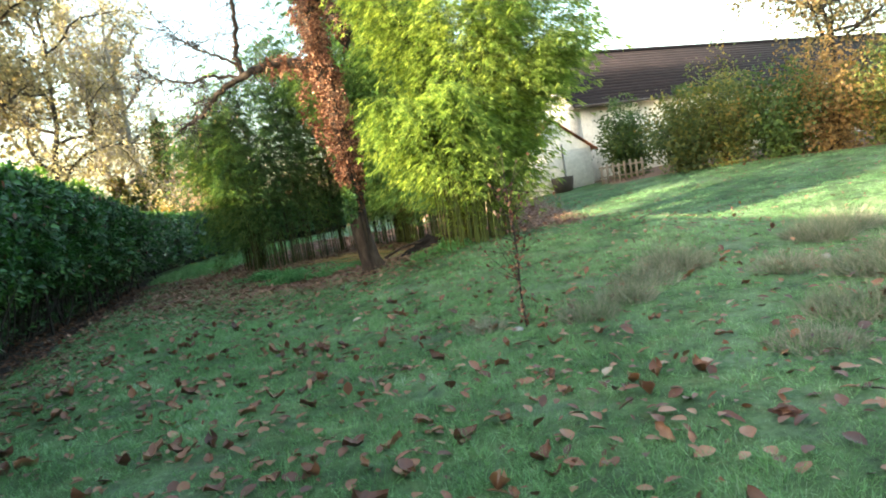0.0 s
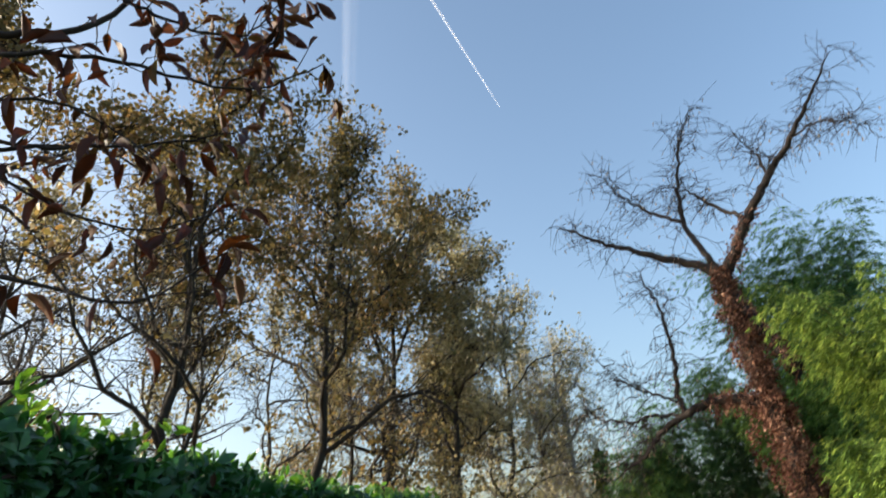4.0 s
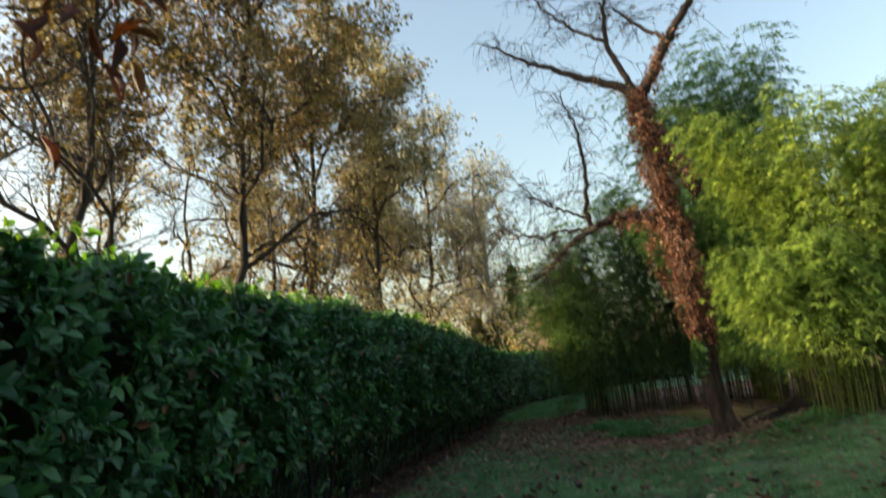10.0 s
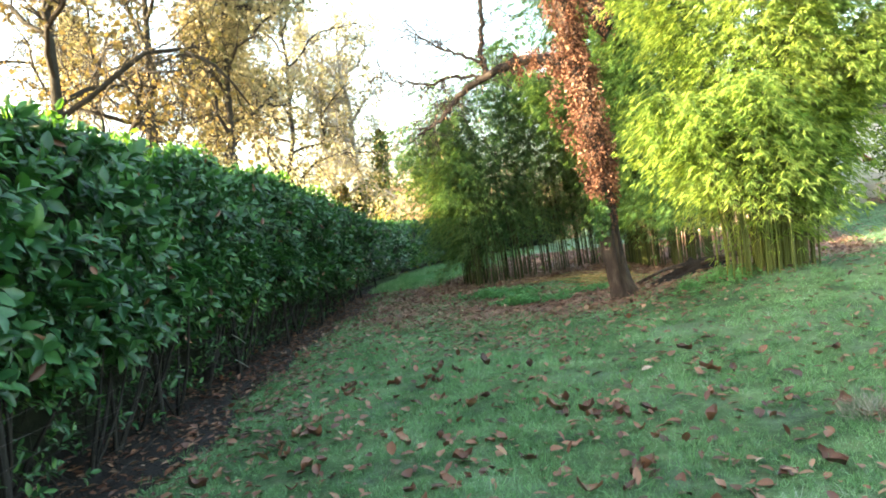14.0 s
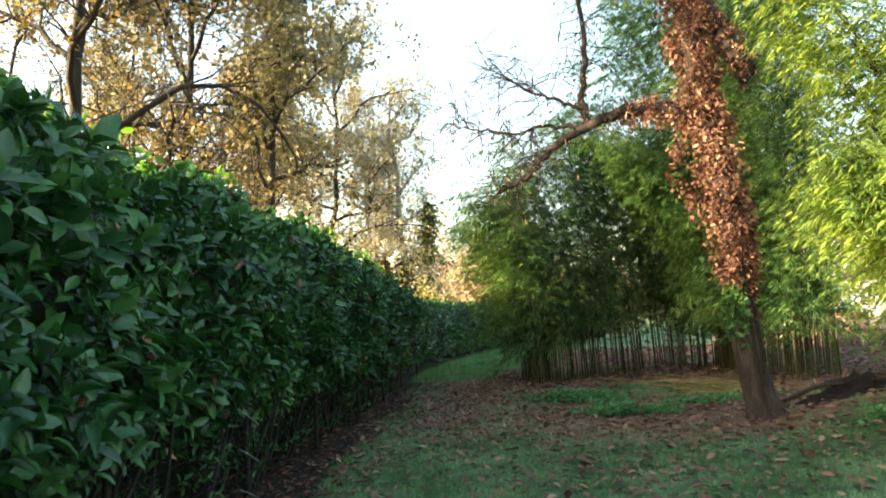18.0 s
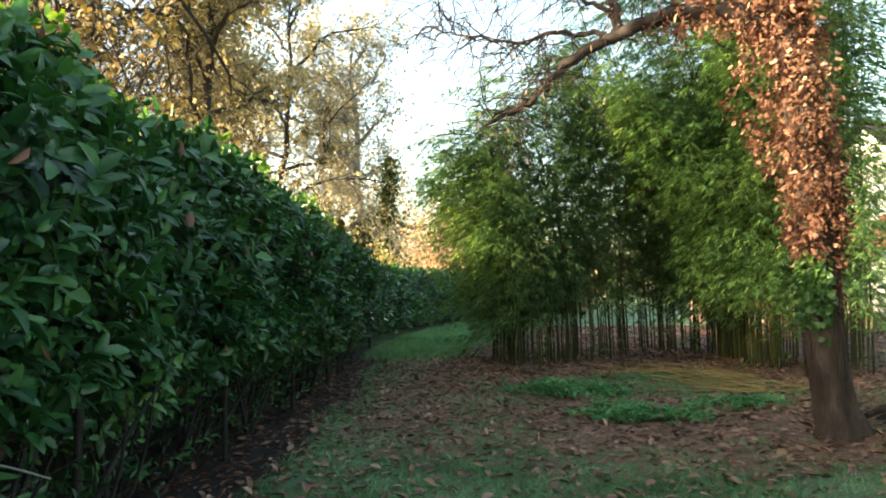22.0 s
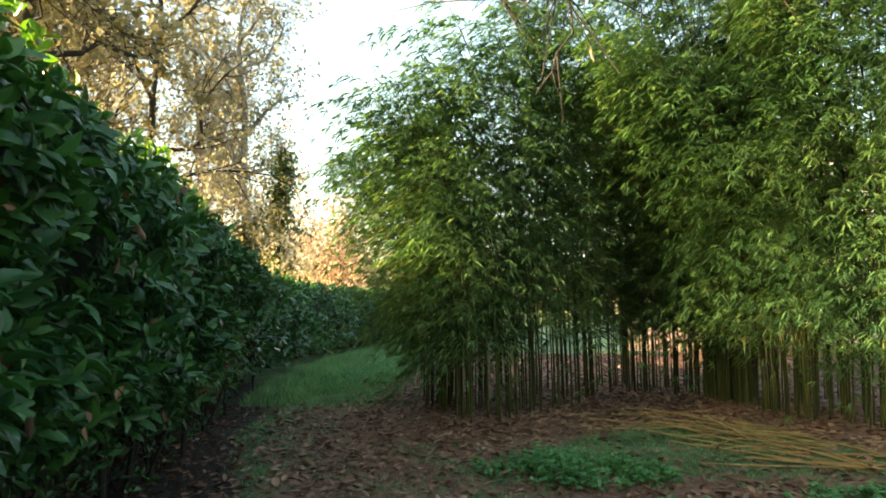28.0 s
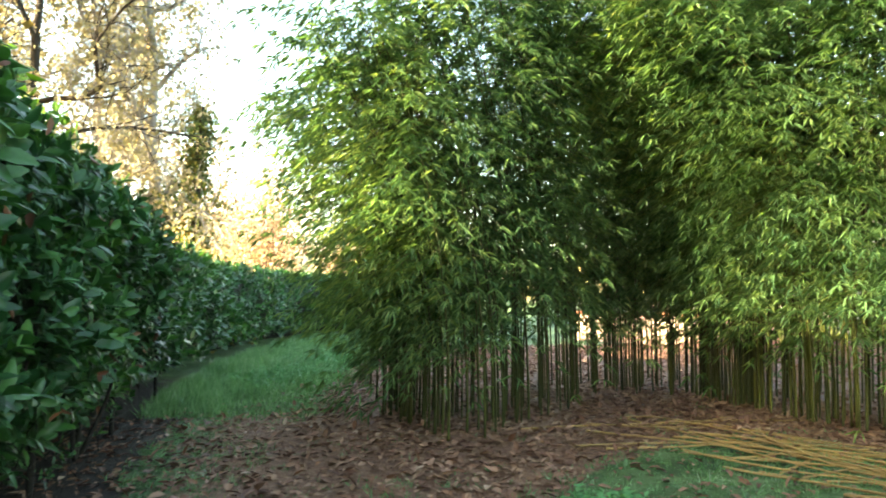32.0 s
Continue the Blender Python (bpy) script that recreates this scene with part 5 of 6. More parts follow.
CB = [
    ([(-6.8, -1.2, 5.0), (-4.6, 0.2, 4.9), (-3.35, 1.14, 4.74), (-3.23, 1.42, 4.93), (-3.18, 1.53, 5.22), (-3.1, 1.69, 5.45), (-2.97, 1.89, 5.6), (-2.86, 2.06, 5.85), (-2.65, 2.31, 6.35), (-2.55, 2.42, 6.52)], 0.05),
    ([(-3.16, 1.5, 5.16), (-3.05, 1.67, 5.1), (-2.92, 1.89, 5.04), (-2.75, 2.12, 5.08), (-2.65, 2.24, 5.35)], 0.012),
    ([(-3.19, 1.52, 5.2), (-3.22, 1.46, 5.56), (-3.24, 1.42, 5.88), (-3.18, 1.53, 6.19), (-3.14, 1.61, 6.37)], 0.012),
    ([(-3.22, 1.46, 5.66), (-3.13, 1.63, 5.91), (-3.08, 1.71, 6.16)], 0.008),
    ([(-6.85, -1.3, 4.2), (-4.4, 0.3, 4.4), (-3.15, 1.09, 4.48), (-3.0, 1.45, 4.57), (-2.89, 1.65, 4.55), (-2.77, 1.84, 4.51), (-2.61, 2.06, 4.52), (-2.48, 2.2, 4.57), (-2.4, 2.28, 4.73), (-2.33, 2.36, 4.77)], 0.04),
    ([(-6.9, -1.4, 3.6), (-4.4, 0.2, 4.0), (-3.04, 1.12, 4.17), (-2.95, 1.32, 4.16), (-2.86, 1.5, 3.96), (-2.78, 1.64, 3.88)], 0.035),
    ([(-3.9, 0.8, 4.05), (-3.38, 1.34, 4.1), (-3.23, 1.66, 4.21), (-3.07, 1.94, 4.31), (-2.87, 2.21, 4.45)], 0.016),
    ([(-3.02, 1.83, 5.55), (-2.81, 2.13, 5.72), (-2.61, 2.36, 5.67), (-2.47, 2.5, 5.7)], 0.009),
    ([(-6.75, -1.2, 6.2), (-4.8, 0.3, 5.9), (-3.6, 1.02, 5.67), (-3.56, 1.13, 5.86), (-3.55, 1.18, 6.16)], 0.03),
    ([(-2.7, 1.93, 4.53), (-2.62, 2.04, 4.68), (-2.58, 2.09, 4.86), (-2.5, 2.18, 4.97)], 0.008),
    ([(-6.9, -1.4, 3.0), (-4.6, 0.2, 3.1), (-3.3, 1.1, 3.3), (-3.12, 1.4, 3.2), (-2.95, 1.7, 3.12), (-2.78, 1.85, 3.29), (-2.7, 1.95, 3.42)], 0.045),
    ([(-4.2, 0.5, 4.3), (-3.4, 1.0, 3.85), (-3.1, 1.35, 3.6), (-2.95, 1.7, 3.55), (-2.8, 2.0, 3.75)], 0.014),
    ([(-4.2, 0.4, 5.0), (-3.7, 0.9, 5.2), (-3.45, 1.1, 5.5), (-3.38, 1.25, 5.75)], 0.012),
]
rc = np.random.default_rng(41)
leaf_spots = []
for pts, r0 in CB:
    line = bend(pts, 5 * len(pts))
    line[1:-1] += rc.normal(size=(len(line) - 2, 3)) * 0.006
    bough = Shape().tube(line, np.linspace(r0, 0.004, len(line)), 6).done("bough", M_TWIG, chestnut, "", True)
    for k in range(3, len(line)):
        if line[k][0] < -4.2:
            continue
        if rc.random() < 0.9:
            d = unit(unit(line[k] - line[k - 1]) * 0.8 + rc.normal(size=3) * 0.7)
            ln = rc.uniform(0.08, 0.3)
            tw = np.array([line[k], line[k] + d * ln * 0.5 + rc.normal(size=3) * 0.01, line[k] + d * ln])
            Shape().tube(tw, np.linspace(0.005, 0.0025, 3), 4).done("twig", M_TWIG, bough)
            leaf_spots.append((tw[-1], d, bough))
            if rc.random() < 0.4:
                leaf_spots.append((tw[1], rc.normal(size=3), bough))
    leaf_spots.append((line[-1], line[-1] - line[-2], bough))
CLEAF = (np.array([(0, 0, 0), (0.3, 0.18, 0.05), (0.5, 0.42, 0.07), (0.42, 0.7, 0.03), (0.2, 0.9, -0.04), (0, 1, -0.12), (-0.2, 0.9, -0.04), (-0.42, 0.7, 0.03), (-0.5, 0.42, 0.07), (-0.3, 0.18, 0.05), (0, 0.3, -0.02), (0, 0.65, -0.05)]),
         np.array([(0, 1, 10), (1, 2, 10), (2, 3, 11), (2, 11, 10), (3, 4, 11), (4, 5, 11), (5, 6, 11), (6, 7, 11), (7, 8, 11), (8, 10, 11), (8, 9, 10), (9, 0, 10)]))
cmesh = []
for k in range(5):
    tv = CLEAF[0].copy()
    tv[:, 2] += (0.06 + 0.07 * k) * tv[:, 0] ** 2 * 2 - 0.07 * k * tv[:, 1] ** 2
    ob = link_mesh("leaf", tv * np.array([0.38 - 0.03 * k, 1, 1]) * 0.19, CLEAF[1], M_ONE_CHESTNUT, smooth=True)
    cmesh.append(ob.data)
    bpy.data.objects.remove(ob)
for i, (p, d, bough) in enumerate(leaf_spots):
    for _ in range(1 if rc.random() < 0.6 else 2):
        ob = new("leaf", cmesh[rc.integers(0, 5)])
        ob.parent = bough
        dd = Vector(unit(d) * 0.6 + rc.normal(size=3) * 0.55 - np.array([0, 0, 0.65]))
        ob.matrix_basis = Matrix.Translation(p) @ dd.to_track_quat("Y", "Z").to_matrix().to_4x4() @ Euler((0, rc.uniform(-1.5, 1.5), 0)).to_matrix().to_4x4() @ Matrix.Diagonal((*([rc.uniform(0.6, 1.1)] * 3), 1))

# unseen crown round the trunk, added to shade the near boughs and lawn
for i in range(11):
    u, a = 0.3 + 0.06 * i, i * 2.4
    p = np.array([np.interp(u * 13, np.arange(14), ctrunk[:, c]) for c in range(3)])
    d = np.array([math.cos(a), math.sin(a), 0.45])
    line = bend([p, p + d * 1.2, p + d * 2.0 + (0, 0, 0.3), p + d * rc.uniform(2.6, 3.4)], 12)
    Shape().tube(line, np.linspace(0.07, 0.008, 12), 6).done("bough", M_TWIG, chestnut, "", True)
    n = 420
    pos = line[rc.integers(4, 12, n)] + rc.normal(size=(n, 3)) * np.array([0.45, 0.45, 0.35])
    pos = pos[pos[:, 0] < -4.3]
    Shape().put(*leaves(LEAF_OVAL6, pos, rc.normal(size=pos.shape) - np.array([0, 0, 0.6]), rc.uniform(0.11, 0.18, len(pos)), 0.05, rc)).done("shade_spray", M_CHESTNUT, chestnut)["kind"] = "stuff"

# ---- house and yard ----
def slab(name, corners, thick, material, parent, label=""):
    """A flat four-cornered slab, thickened downwards."""
    top = np.array(corners, float)
    nrm = unit(np.cross(top[1] - top[0], top[3] - top[0]))
    if nrm[2] < 0:
        nrm = -nrm
    v = np.concatenate([top, top - nrm * thick])
    return link_mesh(name, v, np.array([(0, 1, 2, 3), (7, 6, 5, 4), (0, 4, 5, 1), (1, 5, 6, 2), (2, 6, 7, 3), (3, 7, 4, 0)]), material, parent, label)


def tiled_roof(a, b, c, d, courses, material, parent, label):
    """Roof slope from the ridge a-b to the eave d-c, in overlapping courses."""
    a, b, c, d = (np.array(p, float) for p in (a, b, c, d))
    for i in range(courses):
        u0, u1 = i / courses, (i + 1.15) / courses
        lift = np.array([0, 0, 0.015])
        slab("tile_course", [a + (d - a) * u0, b + (c - b) * u0, b + (c - b) * u1 + lift, a + (d - a) * u1 + lift], 0.03, material, parent, label if i == 0 else "")


U, W = np.array([0.89, 0.455, 0.0]), np.array([0.455, -0.89, 0.0])
house = thing("farmhouse", "long white rendered farmhouse with a dark tiled roof", "house")
R0 = np.array([9.1, 34.8, 0]) - U * 5.0
R1 = R0 + U * 30
hz, ez, rz_ = 0.3, 4.15, 7.0
body = Shape()
c0, c1, c2, c3 = R0 + W * 3.2, R1 + W * 3.2, R1 - W * 3.2, R0 - W * 3.2
for p, q in ((c0, c1), (c1, c2), (c2, c3), (c3, c0)):
    n_ = unit(np.cross(q - p, (0, 0, 1)))
    v = [p + (0, 0, hz), q + (0, 0, hz), q + (0, 0, ez), p + (0, 0, ez)]
    v += [x - n_ * 0.35 for x in v]
    body.put(v, [(0, 1, 2, 3), (7, 6, 5, 4), (3, 2, 6, 7), (0, 4, 5, 1), (0, 3, 7, 4), (1, 5, 6, 2)])
body.done("wall", M_WALL, house, "white lime render")
for R in (R0 + U * 0.1, R1 - U * 0.1):
    Shape().put([R + W * 3.2 + (0, 0, ez), R - W * 3.2 + (0, 0, ez), R + (0, 0, rz_ - 0.15), R + W * 3.2 + U * 0.2 + (0, 0, ez), R - W * 3.2 + U * 0.2 + (0, 0, ez), R + U * 0.2 + (0, 0, rz_ - 0.15)],
                [(0, 1, 2), (5, 4, 3)]).done("gable", M_WALL, house)
for sgn in (1, -1):
    tiled_roof(R0 - U * 0.3 + (0, 0, rz_), R1 + U * 0.3 + (0, 0, rz_), R1 + U * 0.3 + W * sgn * 3.65 + (0, 0, ez - 0.1), R0 - U * 0.3 + W * sgn * 3.65 + (0, 0, ez - 0.1), 18, M_SLATE, house, "dark weathered roof tiles")
Shape().tube([R0 - U * 0.3 + (0, 0, rz_ + 0.02), R1 + U * 0.3 + (0, 0, rz_ + 0.02)], 0.11, 8).done("ridge", M_SLATE, house)
Shape().tube([R0 - U * 0.3 + W * 3.72 + (0, 0, ez - 0.12), R1 + W * 3.72 + (0, 0, ez - 0.12)], 0.06, 8).done("gutter", M_DARKWOOD, house)
for k in (7.2, 13.0, 19.0):
    p = R0 + U * k + W * 3.22
    frame_ = Shape().put([p + (0, 0, 1.3), p + U * 1.0 + (0, 0, 1.3), p + U * 1.0 + (0, 0, 2.6), p + (0, 0, 2.6), p + W * 0.05 + (0, 0, 1.3), p + U * 1.0 + W * 0.05 + (0, 0, 1.3), p + U * 1.0 + W * 0.05 + (0, 0, 2.6), p + W * 0.05 + (0, 0, 2.6)],
                         [(4, 5, 6, 7), (0, 1, 5, 4), (1, 2, 6, 5), (2, 3, 7, 6), (3, 0, 4, 7)]).done("shutter", M_DARKWOOD, house, "closed dark shutter")

vine = thing("gutter_vine", "green vine trailing along the farmhouse gutter", "vine")
rv = np.random.default_rng(96)
k = rv.uniform(5.6, 9.2, 2600)
pos = R0 + U * k[:, None] + W * (3.75 + 0.18 * rv.normal(size=2600))[:, None] + np.array([0, 0, 1.0]) * (ez + 0.05 + rv.normal(size=2600) * 0.16 * (0.6 + 0.5 * np.sin(k * 2.3)))[:, None]
Shape().put(*leaves(LEAF_FLAT, pos, rv.normal(size=(2600, 3)) - np.array([0, 0, 0.3]), rv.uniform(0.08, 0.16, 2600), 0.09, rv)).done("foliage", M_GREENSHRUB, vine)["kind"] = "stuff"
Shape().tube(bend([R0 + U * 5.5 + W * 3.75 + (0, 0, ez - 0.05), R0 + U * 7.5 + W * 3.8 + (0, 0, ez), R0 + U * 9.3 + W * 3.75 + (0, 0, ez - 0.05)], 9), 0.02, 5).done("stem", M_TWIG, vine)

annex = thing("outhouse", "small white outhouse with a red tiled gable roof", "outbuilding")
ax0, ax1, ay0, ay1, az0, aze, azr = 3.35, 6.15, 27.6, 31.2, 0.3, 2.25, 3.55
axm = (ax0 + ax1) / 2
gab = Shape()
v = [(ax0, ay0, az0), (ax1, ay0, az0), (ax1, ay0, aze), (axm, ay0, azr - 0.1), (ax0, ay0, aze)]
v += [(x, ay0 + 0.25, z) for x, y, z in v]
gab.put(v, [(0, 1, 2, 4), (9, 7, 6, 5), (0, 5, 6, 1), (1, 6, 7, 2), (4, 9, 5, 0)]).put([v[4], v[2], v[3], v[9], v[7], v[8]], [(0, 1, 2), (5, 4, 3)])
gab.done("gable_wall", M_WALL, annex, "sunlit white gable")
Shape().box((ax0, ay0 + 0.25, az0), (ax0 + 0.25, ay1, aze)).done("side_wall", M_WALL, annex)
Shape().box((ax1 - 0.25, ay0 + 0.25, az0), (ax1, ay1, aze)).done("side_wall", M_WALL, annex)
Shape().box((ax0 + 0.25, ay1 - 0.25, az0), (ax1 - 0.25, ay1, aze)).done("back_wall", M_WALL, annex)
for sgn, xe in ((1, ax1 + 0.25), (-1, ax0 - 0.25)):
    tiled_roof((axm, ay0 - 0.2, azr), (axm, ay1 + 0.2, azr), (xe, ay1 + 0.2, aze - 0.1), (xe, ay0 - 0.2, aze - 0.1), 9, M_TILE, annex, "red clay roof tiles")
Shape().tube([(axm, ay0 - 0.22, azr + 0.03), (axm, ay1 + 0.22, azr + 0.03)], 0.09, 8).done("ridge", M_TILE, annex)
Shape().tube([(5.0, ay0 - 0.05, 0.35), (5.0, ay0 - 0.05, 2.5)], 0.04, 8).done("downpipe", M_STONE, annex)
tub = thing("rain_tub", "dark round rain tub beside the white gable", "tub")
prof = [(0.0, 0.0), (0.36, 0.0), (0.42, 0.3), (0.45, 0.55), (0.45, 0.6), (0.40, 0.6), (0.37, 0.3), (0.0, 0.25)]
ang = np.linspace(0, 2 * math.pi, 20, endpoint=False)
tz = float(ground_z(4.75, 27.0))
tv = np.concatenate([np.stack([4.75 + r * np.cos(ang), 27.0 + r * np.sin(ang), np.full(20, tz - 0.02 + z)], 1) for r, z in prof])
ti = (np.arange(len(prof) - 1)[:, None] * 20 + np.arange(20)[None]).reshape(-1)
tj = (np.arange(len(prof) - 1)[:, None] * 20 + (np.arange(20)[None] + 1) % 20).reshape(-1)
link_mesh("tub_body", tv, np.stack([ti, tj, tj + 20, ti + 20], -1), M_DARKWOOD, tub, smooth=True)
gwall = thing("garden_wall", "low pinkish garden wall behind the bamboo", "wall")
for a, b, h in (((3.3, 29.0), (-1.2, 32.6), 0.8),):
    a3, b3 = np.array([*a, 0.1]), np.array([*b, 0.1])
    n_ = unit(np.cross(b3 - a3, (0, 0, 1))) * 0.15
    v = [a3 - n_, b3 - n_, b3 + n_, a3 + n_]
    v += [p + (0, 0, h) for p in v]
    Shape().put(v, [(3, 2, 1, 0), (4, 5, 6, 7), (0, 1, 5, 4), (1, 2, 6, 5), (2, 3, 7, 6), (3, 0, 4, 7)]).done("wall_body", M_PINKWALL, gwall)
    v = [p + (0, 0, h + 0.003) + (p2 - p) * 0 for p, p2 in zip([a3 - n_ * 1.3, b3 - n_ * 1.3, b3 + n_ * 1.3, a3 + n_ * 1.3], [a3] * 4)]
    v += [p + np.array([0, 0, 0.08]) for p in v]
    Shape().put(v, [(3, 2, 1, 0), (4, 5, 6, 7), (0, 1, 5, 4), (1, 2, 6, 5), (2, 3, 7, 6), (3, 0, 4, 7)]).done("coping", M_TILE, gwall, "red tile coping")
picket = thing("picket_fence", "short weathered wooden picket fence by the yard", "fence")
pz = float(ground_z(7.0, 26.0))
for i in range(8):
    x, y = 6.1 + 0.21 * i, 26.15 - 0.05 * i
    z = float(ground_z(x, y))
    Shape().box((x, y, z - 0.05), (x + 0.09, y + 0.025, z + 0.7 + 0.03 * (i % 3))).done("picket", M_WOOD, picket)
for z in (0.25, 0.62):
    slab("rail", [(6.05, 26.20, pz + z), (7.7, 25.80, pz + z), (7.7, 25.84, pz + z), (6.05, 26.24, pz + z)], 0.07, M_WOOD, picket)

rsh = np.random.default_rng(43)
SHRUBS = [("green_shrub", "rounded green shrub beside the white outhouse", 7.5, 27.3, 1.5, 3.1, M_GREENSHRUB, 7000)]
for k, (x, y, w, h) in enumerate(((8.7, 24.0, 1.7, 2.6), (10.0, 23.4, 2.0, 3.3), (11.4, 22.5, 1.9, 2.9), (12.8, 22.1, 2.1, 3.2), (14.2, 21.0, 2.2, 2.7), (15.9, 20.6, 2.2, 3.4), (17.7, 19.5, 2.2, 3.0))):
    SHRUBS.append(("green_shrub", "dense dark green shrub at the lawn edge", x, y, w, h, M_GREENSHRUB, 8500) if k in (2, 5) else ("autumn_shrub", "tall shrub with rusty autumn leaves" if k == 3 else "tall shrub with green and yellow autumn leaves", x, y, w, h, M_RUSTSHRUB if k == 3 else M_SHRUB, 8500))
for nm, lb, x, y, w, h, mat, n in SHRUBS:
    shrub(nm, lb, (x, y, float(ground_z(x, y)) - 0.02), (w, w, h), mat, n, 0.115, rsh, "shrubs before the house", 15, 2)
tagged(broad_tree("autumn_tree", "spreading tree with pinkish-brown autumn leaves", (15.2, 25.6, 0.6), (14.6, 25.2, 8.2), 0.2, 14, 3.4, 0.3, M_OAK, 9000, 0.12, np.random.default_rng(44)), "", "tree")

# ---- small things on the lawn ----
sap = thing("sapling", "thin bare sapling with a few reddish leaves", "sapling")
sl = bend([(0.60, 6.45, -0.03), (0.58, 6.46, 0.4), (0.62, 6.44, 0.8), (0.59, 6.45, 1.36)], 12)
stem = Shape().tube(sl, np.linspace(0.013, 0.004, 12), 6).done("stem", M_TWIG, sap, "", True)
rp = np.random.default_rng(45)
ends = []
for k in range(4, 12):
    for _ in range(5):
        d = unit(rp.normal(size=3) * np.array([1, 1, 0.5]) + (0, 0, 0.9))
        ln = rp.uniform(0.15, 0.5)
        tw = np.array([sl[k], sl[k] + d * ln * 0.5, sl[k] + d * ln + (0, 0, 0.03)])
        Shape().tube(tw, np.linspace(0.004, 0.0018, 3), 4).done("twig", M_TWIG, stem)
        ends += [tw[1], tw[2]]
pos = np.concatenate([np.array(ends), sl[rp.integers(0, 12, 120)] + rp.normal(size=(120, 3)) * 0.025])
Shape().put(*leaves(LEAF_OVAL6, pos, rp.normal(size=pos.shape) - np.array([0, 0, 0.4]), rp.uniform(0.03, 0.06, len(pos)), 0.03, rp)).done("foliage", M_DEADIVY, sap)["kind"] = "stuff"


def stone(at, size, rng):
    bm = bmesh.new()
    bmesh.ops.create_icosphere(bm, subdivisions=2, radius=1.0)
    for v in bm.verts:
        v.co *= 1 + 0.18 * noise.noise(v.co * 1.7 + Vector(at))
        v.co = Vector((v.co.x * size[0], v.co.y * size[1], v.co.z * size[2]))
    me = bpy.data.meshes.new("stone")
    bm.to_mesh(me)
    bm.free()
    me.materials.append(M_STONE)
    ob = new("stone", me)
    ob.location = at
    return tagged(ob, "small pale stone lying in the grass", "stone", "stones on the lawn")


stone((0.5, 6.36, 0.02), (0.06, 0.05, 0.035), rp)
stone((4.1, 7.5, 0.05), (0.06, 0.045, 0.04), rp)
stone((2.6, 4.0, 0.03), (0.06, 0.05, 0.04), rp)

mound = Shape()
n = 26
mx, my = np.meshgrid(np.linspace(-1, 1, n), np.linspace(-1, 1, n))
rr = np.hypot(mx, my)
mz = 0.26 * smooth01(1.05 - rr) * (0.75 + 0.5 * wave(mx * 3, my * 3, 2.5, 1.0)) + 0.04 * wave(mx * 9, my * 9, 2.0, 3.0) * (rr < 0.9)
cxm, cym = -0.4, 13.75
mv = np.stack([cxm + mx * 0.92 + 0.15 * my, cym + my * 0.5 + 0.15 * mx, ground_z(cxm + mx * 0.92, cym + my * 0.5) + mz - 0.03], -1).reshape(-1, 3)
mi = (np.arange(n - 1)[:, None] * n + np.arange(n - 1)[None]).reshape(-1)
heap = mound.put(mv, np.stack([mi, mi + 1, mi + 1 + n, mi + n], -1)).done("earth_mound", M_SOIL, None, "", True)
tagged(heap, "low heap of dark soil beside the old tree", "soil heap")
rk = np.random.default_rng(46)
for i in range(7):
    a = rk.uniform(-0.5, 0.5)
    p = np.array([cxm + rk.uniform(-0.6, 0.7), cym + rk.uniform(-0.35, 0.2), 0.0])
    p[2] = float(ground_z(p[0], p[1])) + 0.20
    d = np.array([math.cos(a), math.sin(a), rk.uniform(-0.1, 0.25)]) * rk.uniform(0.25, 0.5)
    ob = Shape().tube(bend([p - d + (0, 0, -0.12), p, p + d], 7), np.linspace(0.03, 0.014, 7), 7).done("dead_branch", M_BARK, None, "", True)
    tagged(ob, "dark rotten branch lying on the soil heap", "branch", "rotten branches by the tree")

# weed patches
for x, y, sx, sy, n in ((-4.35, 16.1, 0.85, 0.5, 1700), (-3.4, 14.35, 0.75, 0.5, 1600), (-2.2, 15.2, 0.6, 0.36, 700), (-8.2, 23.6, 0.9, 1.6, 2000), (-7.6, 26.5, 1.2, 1.5, 1800), (-0.2, 11.9, 0.6, 0.4, 500)):
    rw = np.random.default_rng(int(n + x * 10))
    pw = thing("weed_patch", "low patch of fresh green weeds on leaf litter", "weeds", "weed patches")
    a, r = rw.uniform(0, 6.28, n), np.sqrt(rw.uniform(0, 1, n)) * 1.15
    px_, py_ = x + np.cos(a) * r * sx, y + np.sin(a) * r * sy
    base = np.stack([px_, py_, ground_z(px_, py_) + 0.0], 1)
    clump = np.clip(0.5 + 0.9 * wave(px_, py_, 7.0, 2.0) + 0.5 * wave(px_, py_, 15.0, 4.0), 0.0, 1.6)
    stay = rw.uniform(0, 1, n) < clump * 1.2 * (1.25 - r)
    base, r, clump = base[stay], r[stay], clump[stay]
    n = len(base)
    hh = rw.uniform(0.06, 0.2, n) * (0.5 + 0.7 * clump) * (1.15 - 0.5 * np.minimum(r, 1))
    st = Shape()
    st.put(*leaves(LEAF_FLAT, base, np.array([0, 0, 1.0]) + rw.normal(size=(n, 3)) * 0.25, hh, 0.006, rw))
    for _ in range(5):
        st.put(*leaves(LEAF_OVAL6, base + np.stack([np.zeros(n), np.zeros(n), hh * rw.uniform(0.4, 1, n)], 1), np.concatenate([rw.normal(size=(n, 2)), rw.uniform(-0.1, 0.5, (n, 1))], 1), rw.uniform(0.035, 0.075, n), 0.034, rw, 0.88))
    st.done("foliage", M_NETTLE, pw)["kind"] = "stuff"

# fallen bamboo canes before the grove
rcn = np.random.default_rng(47)
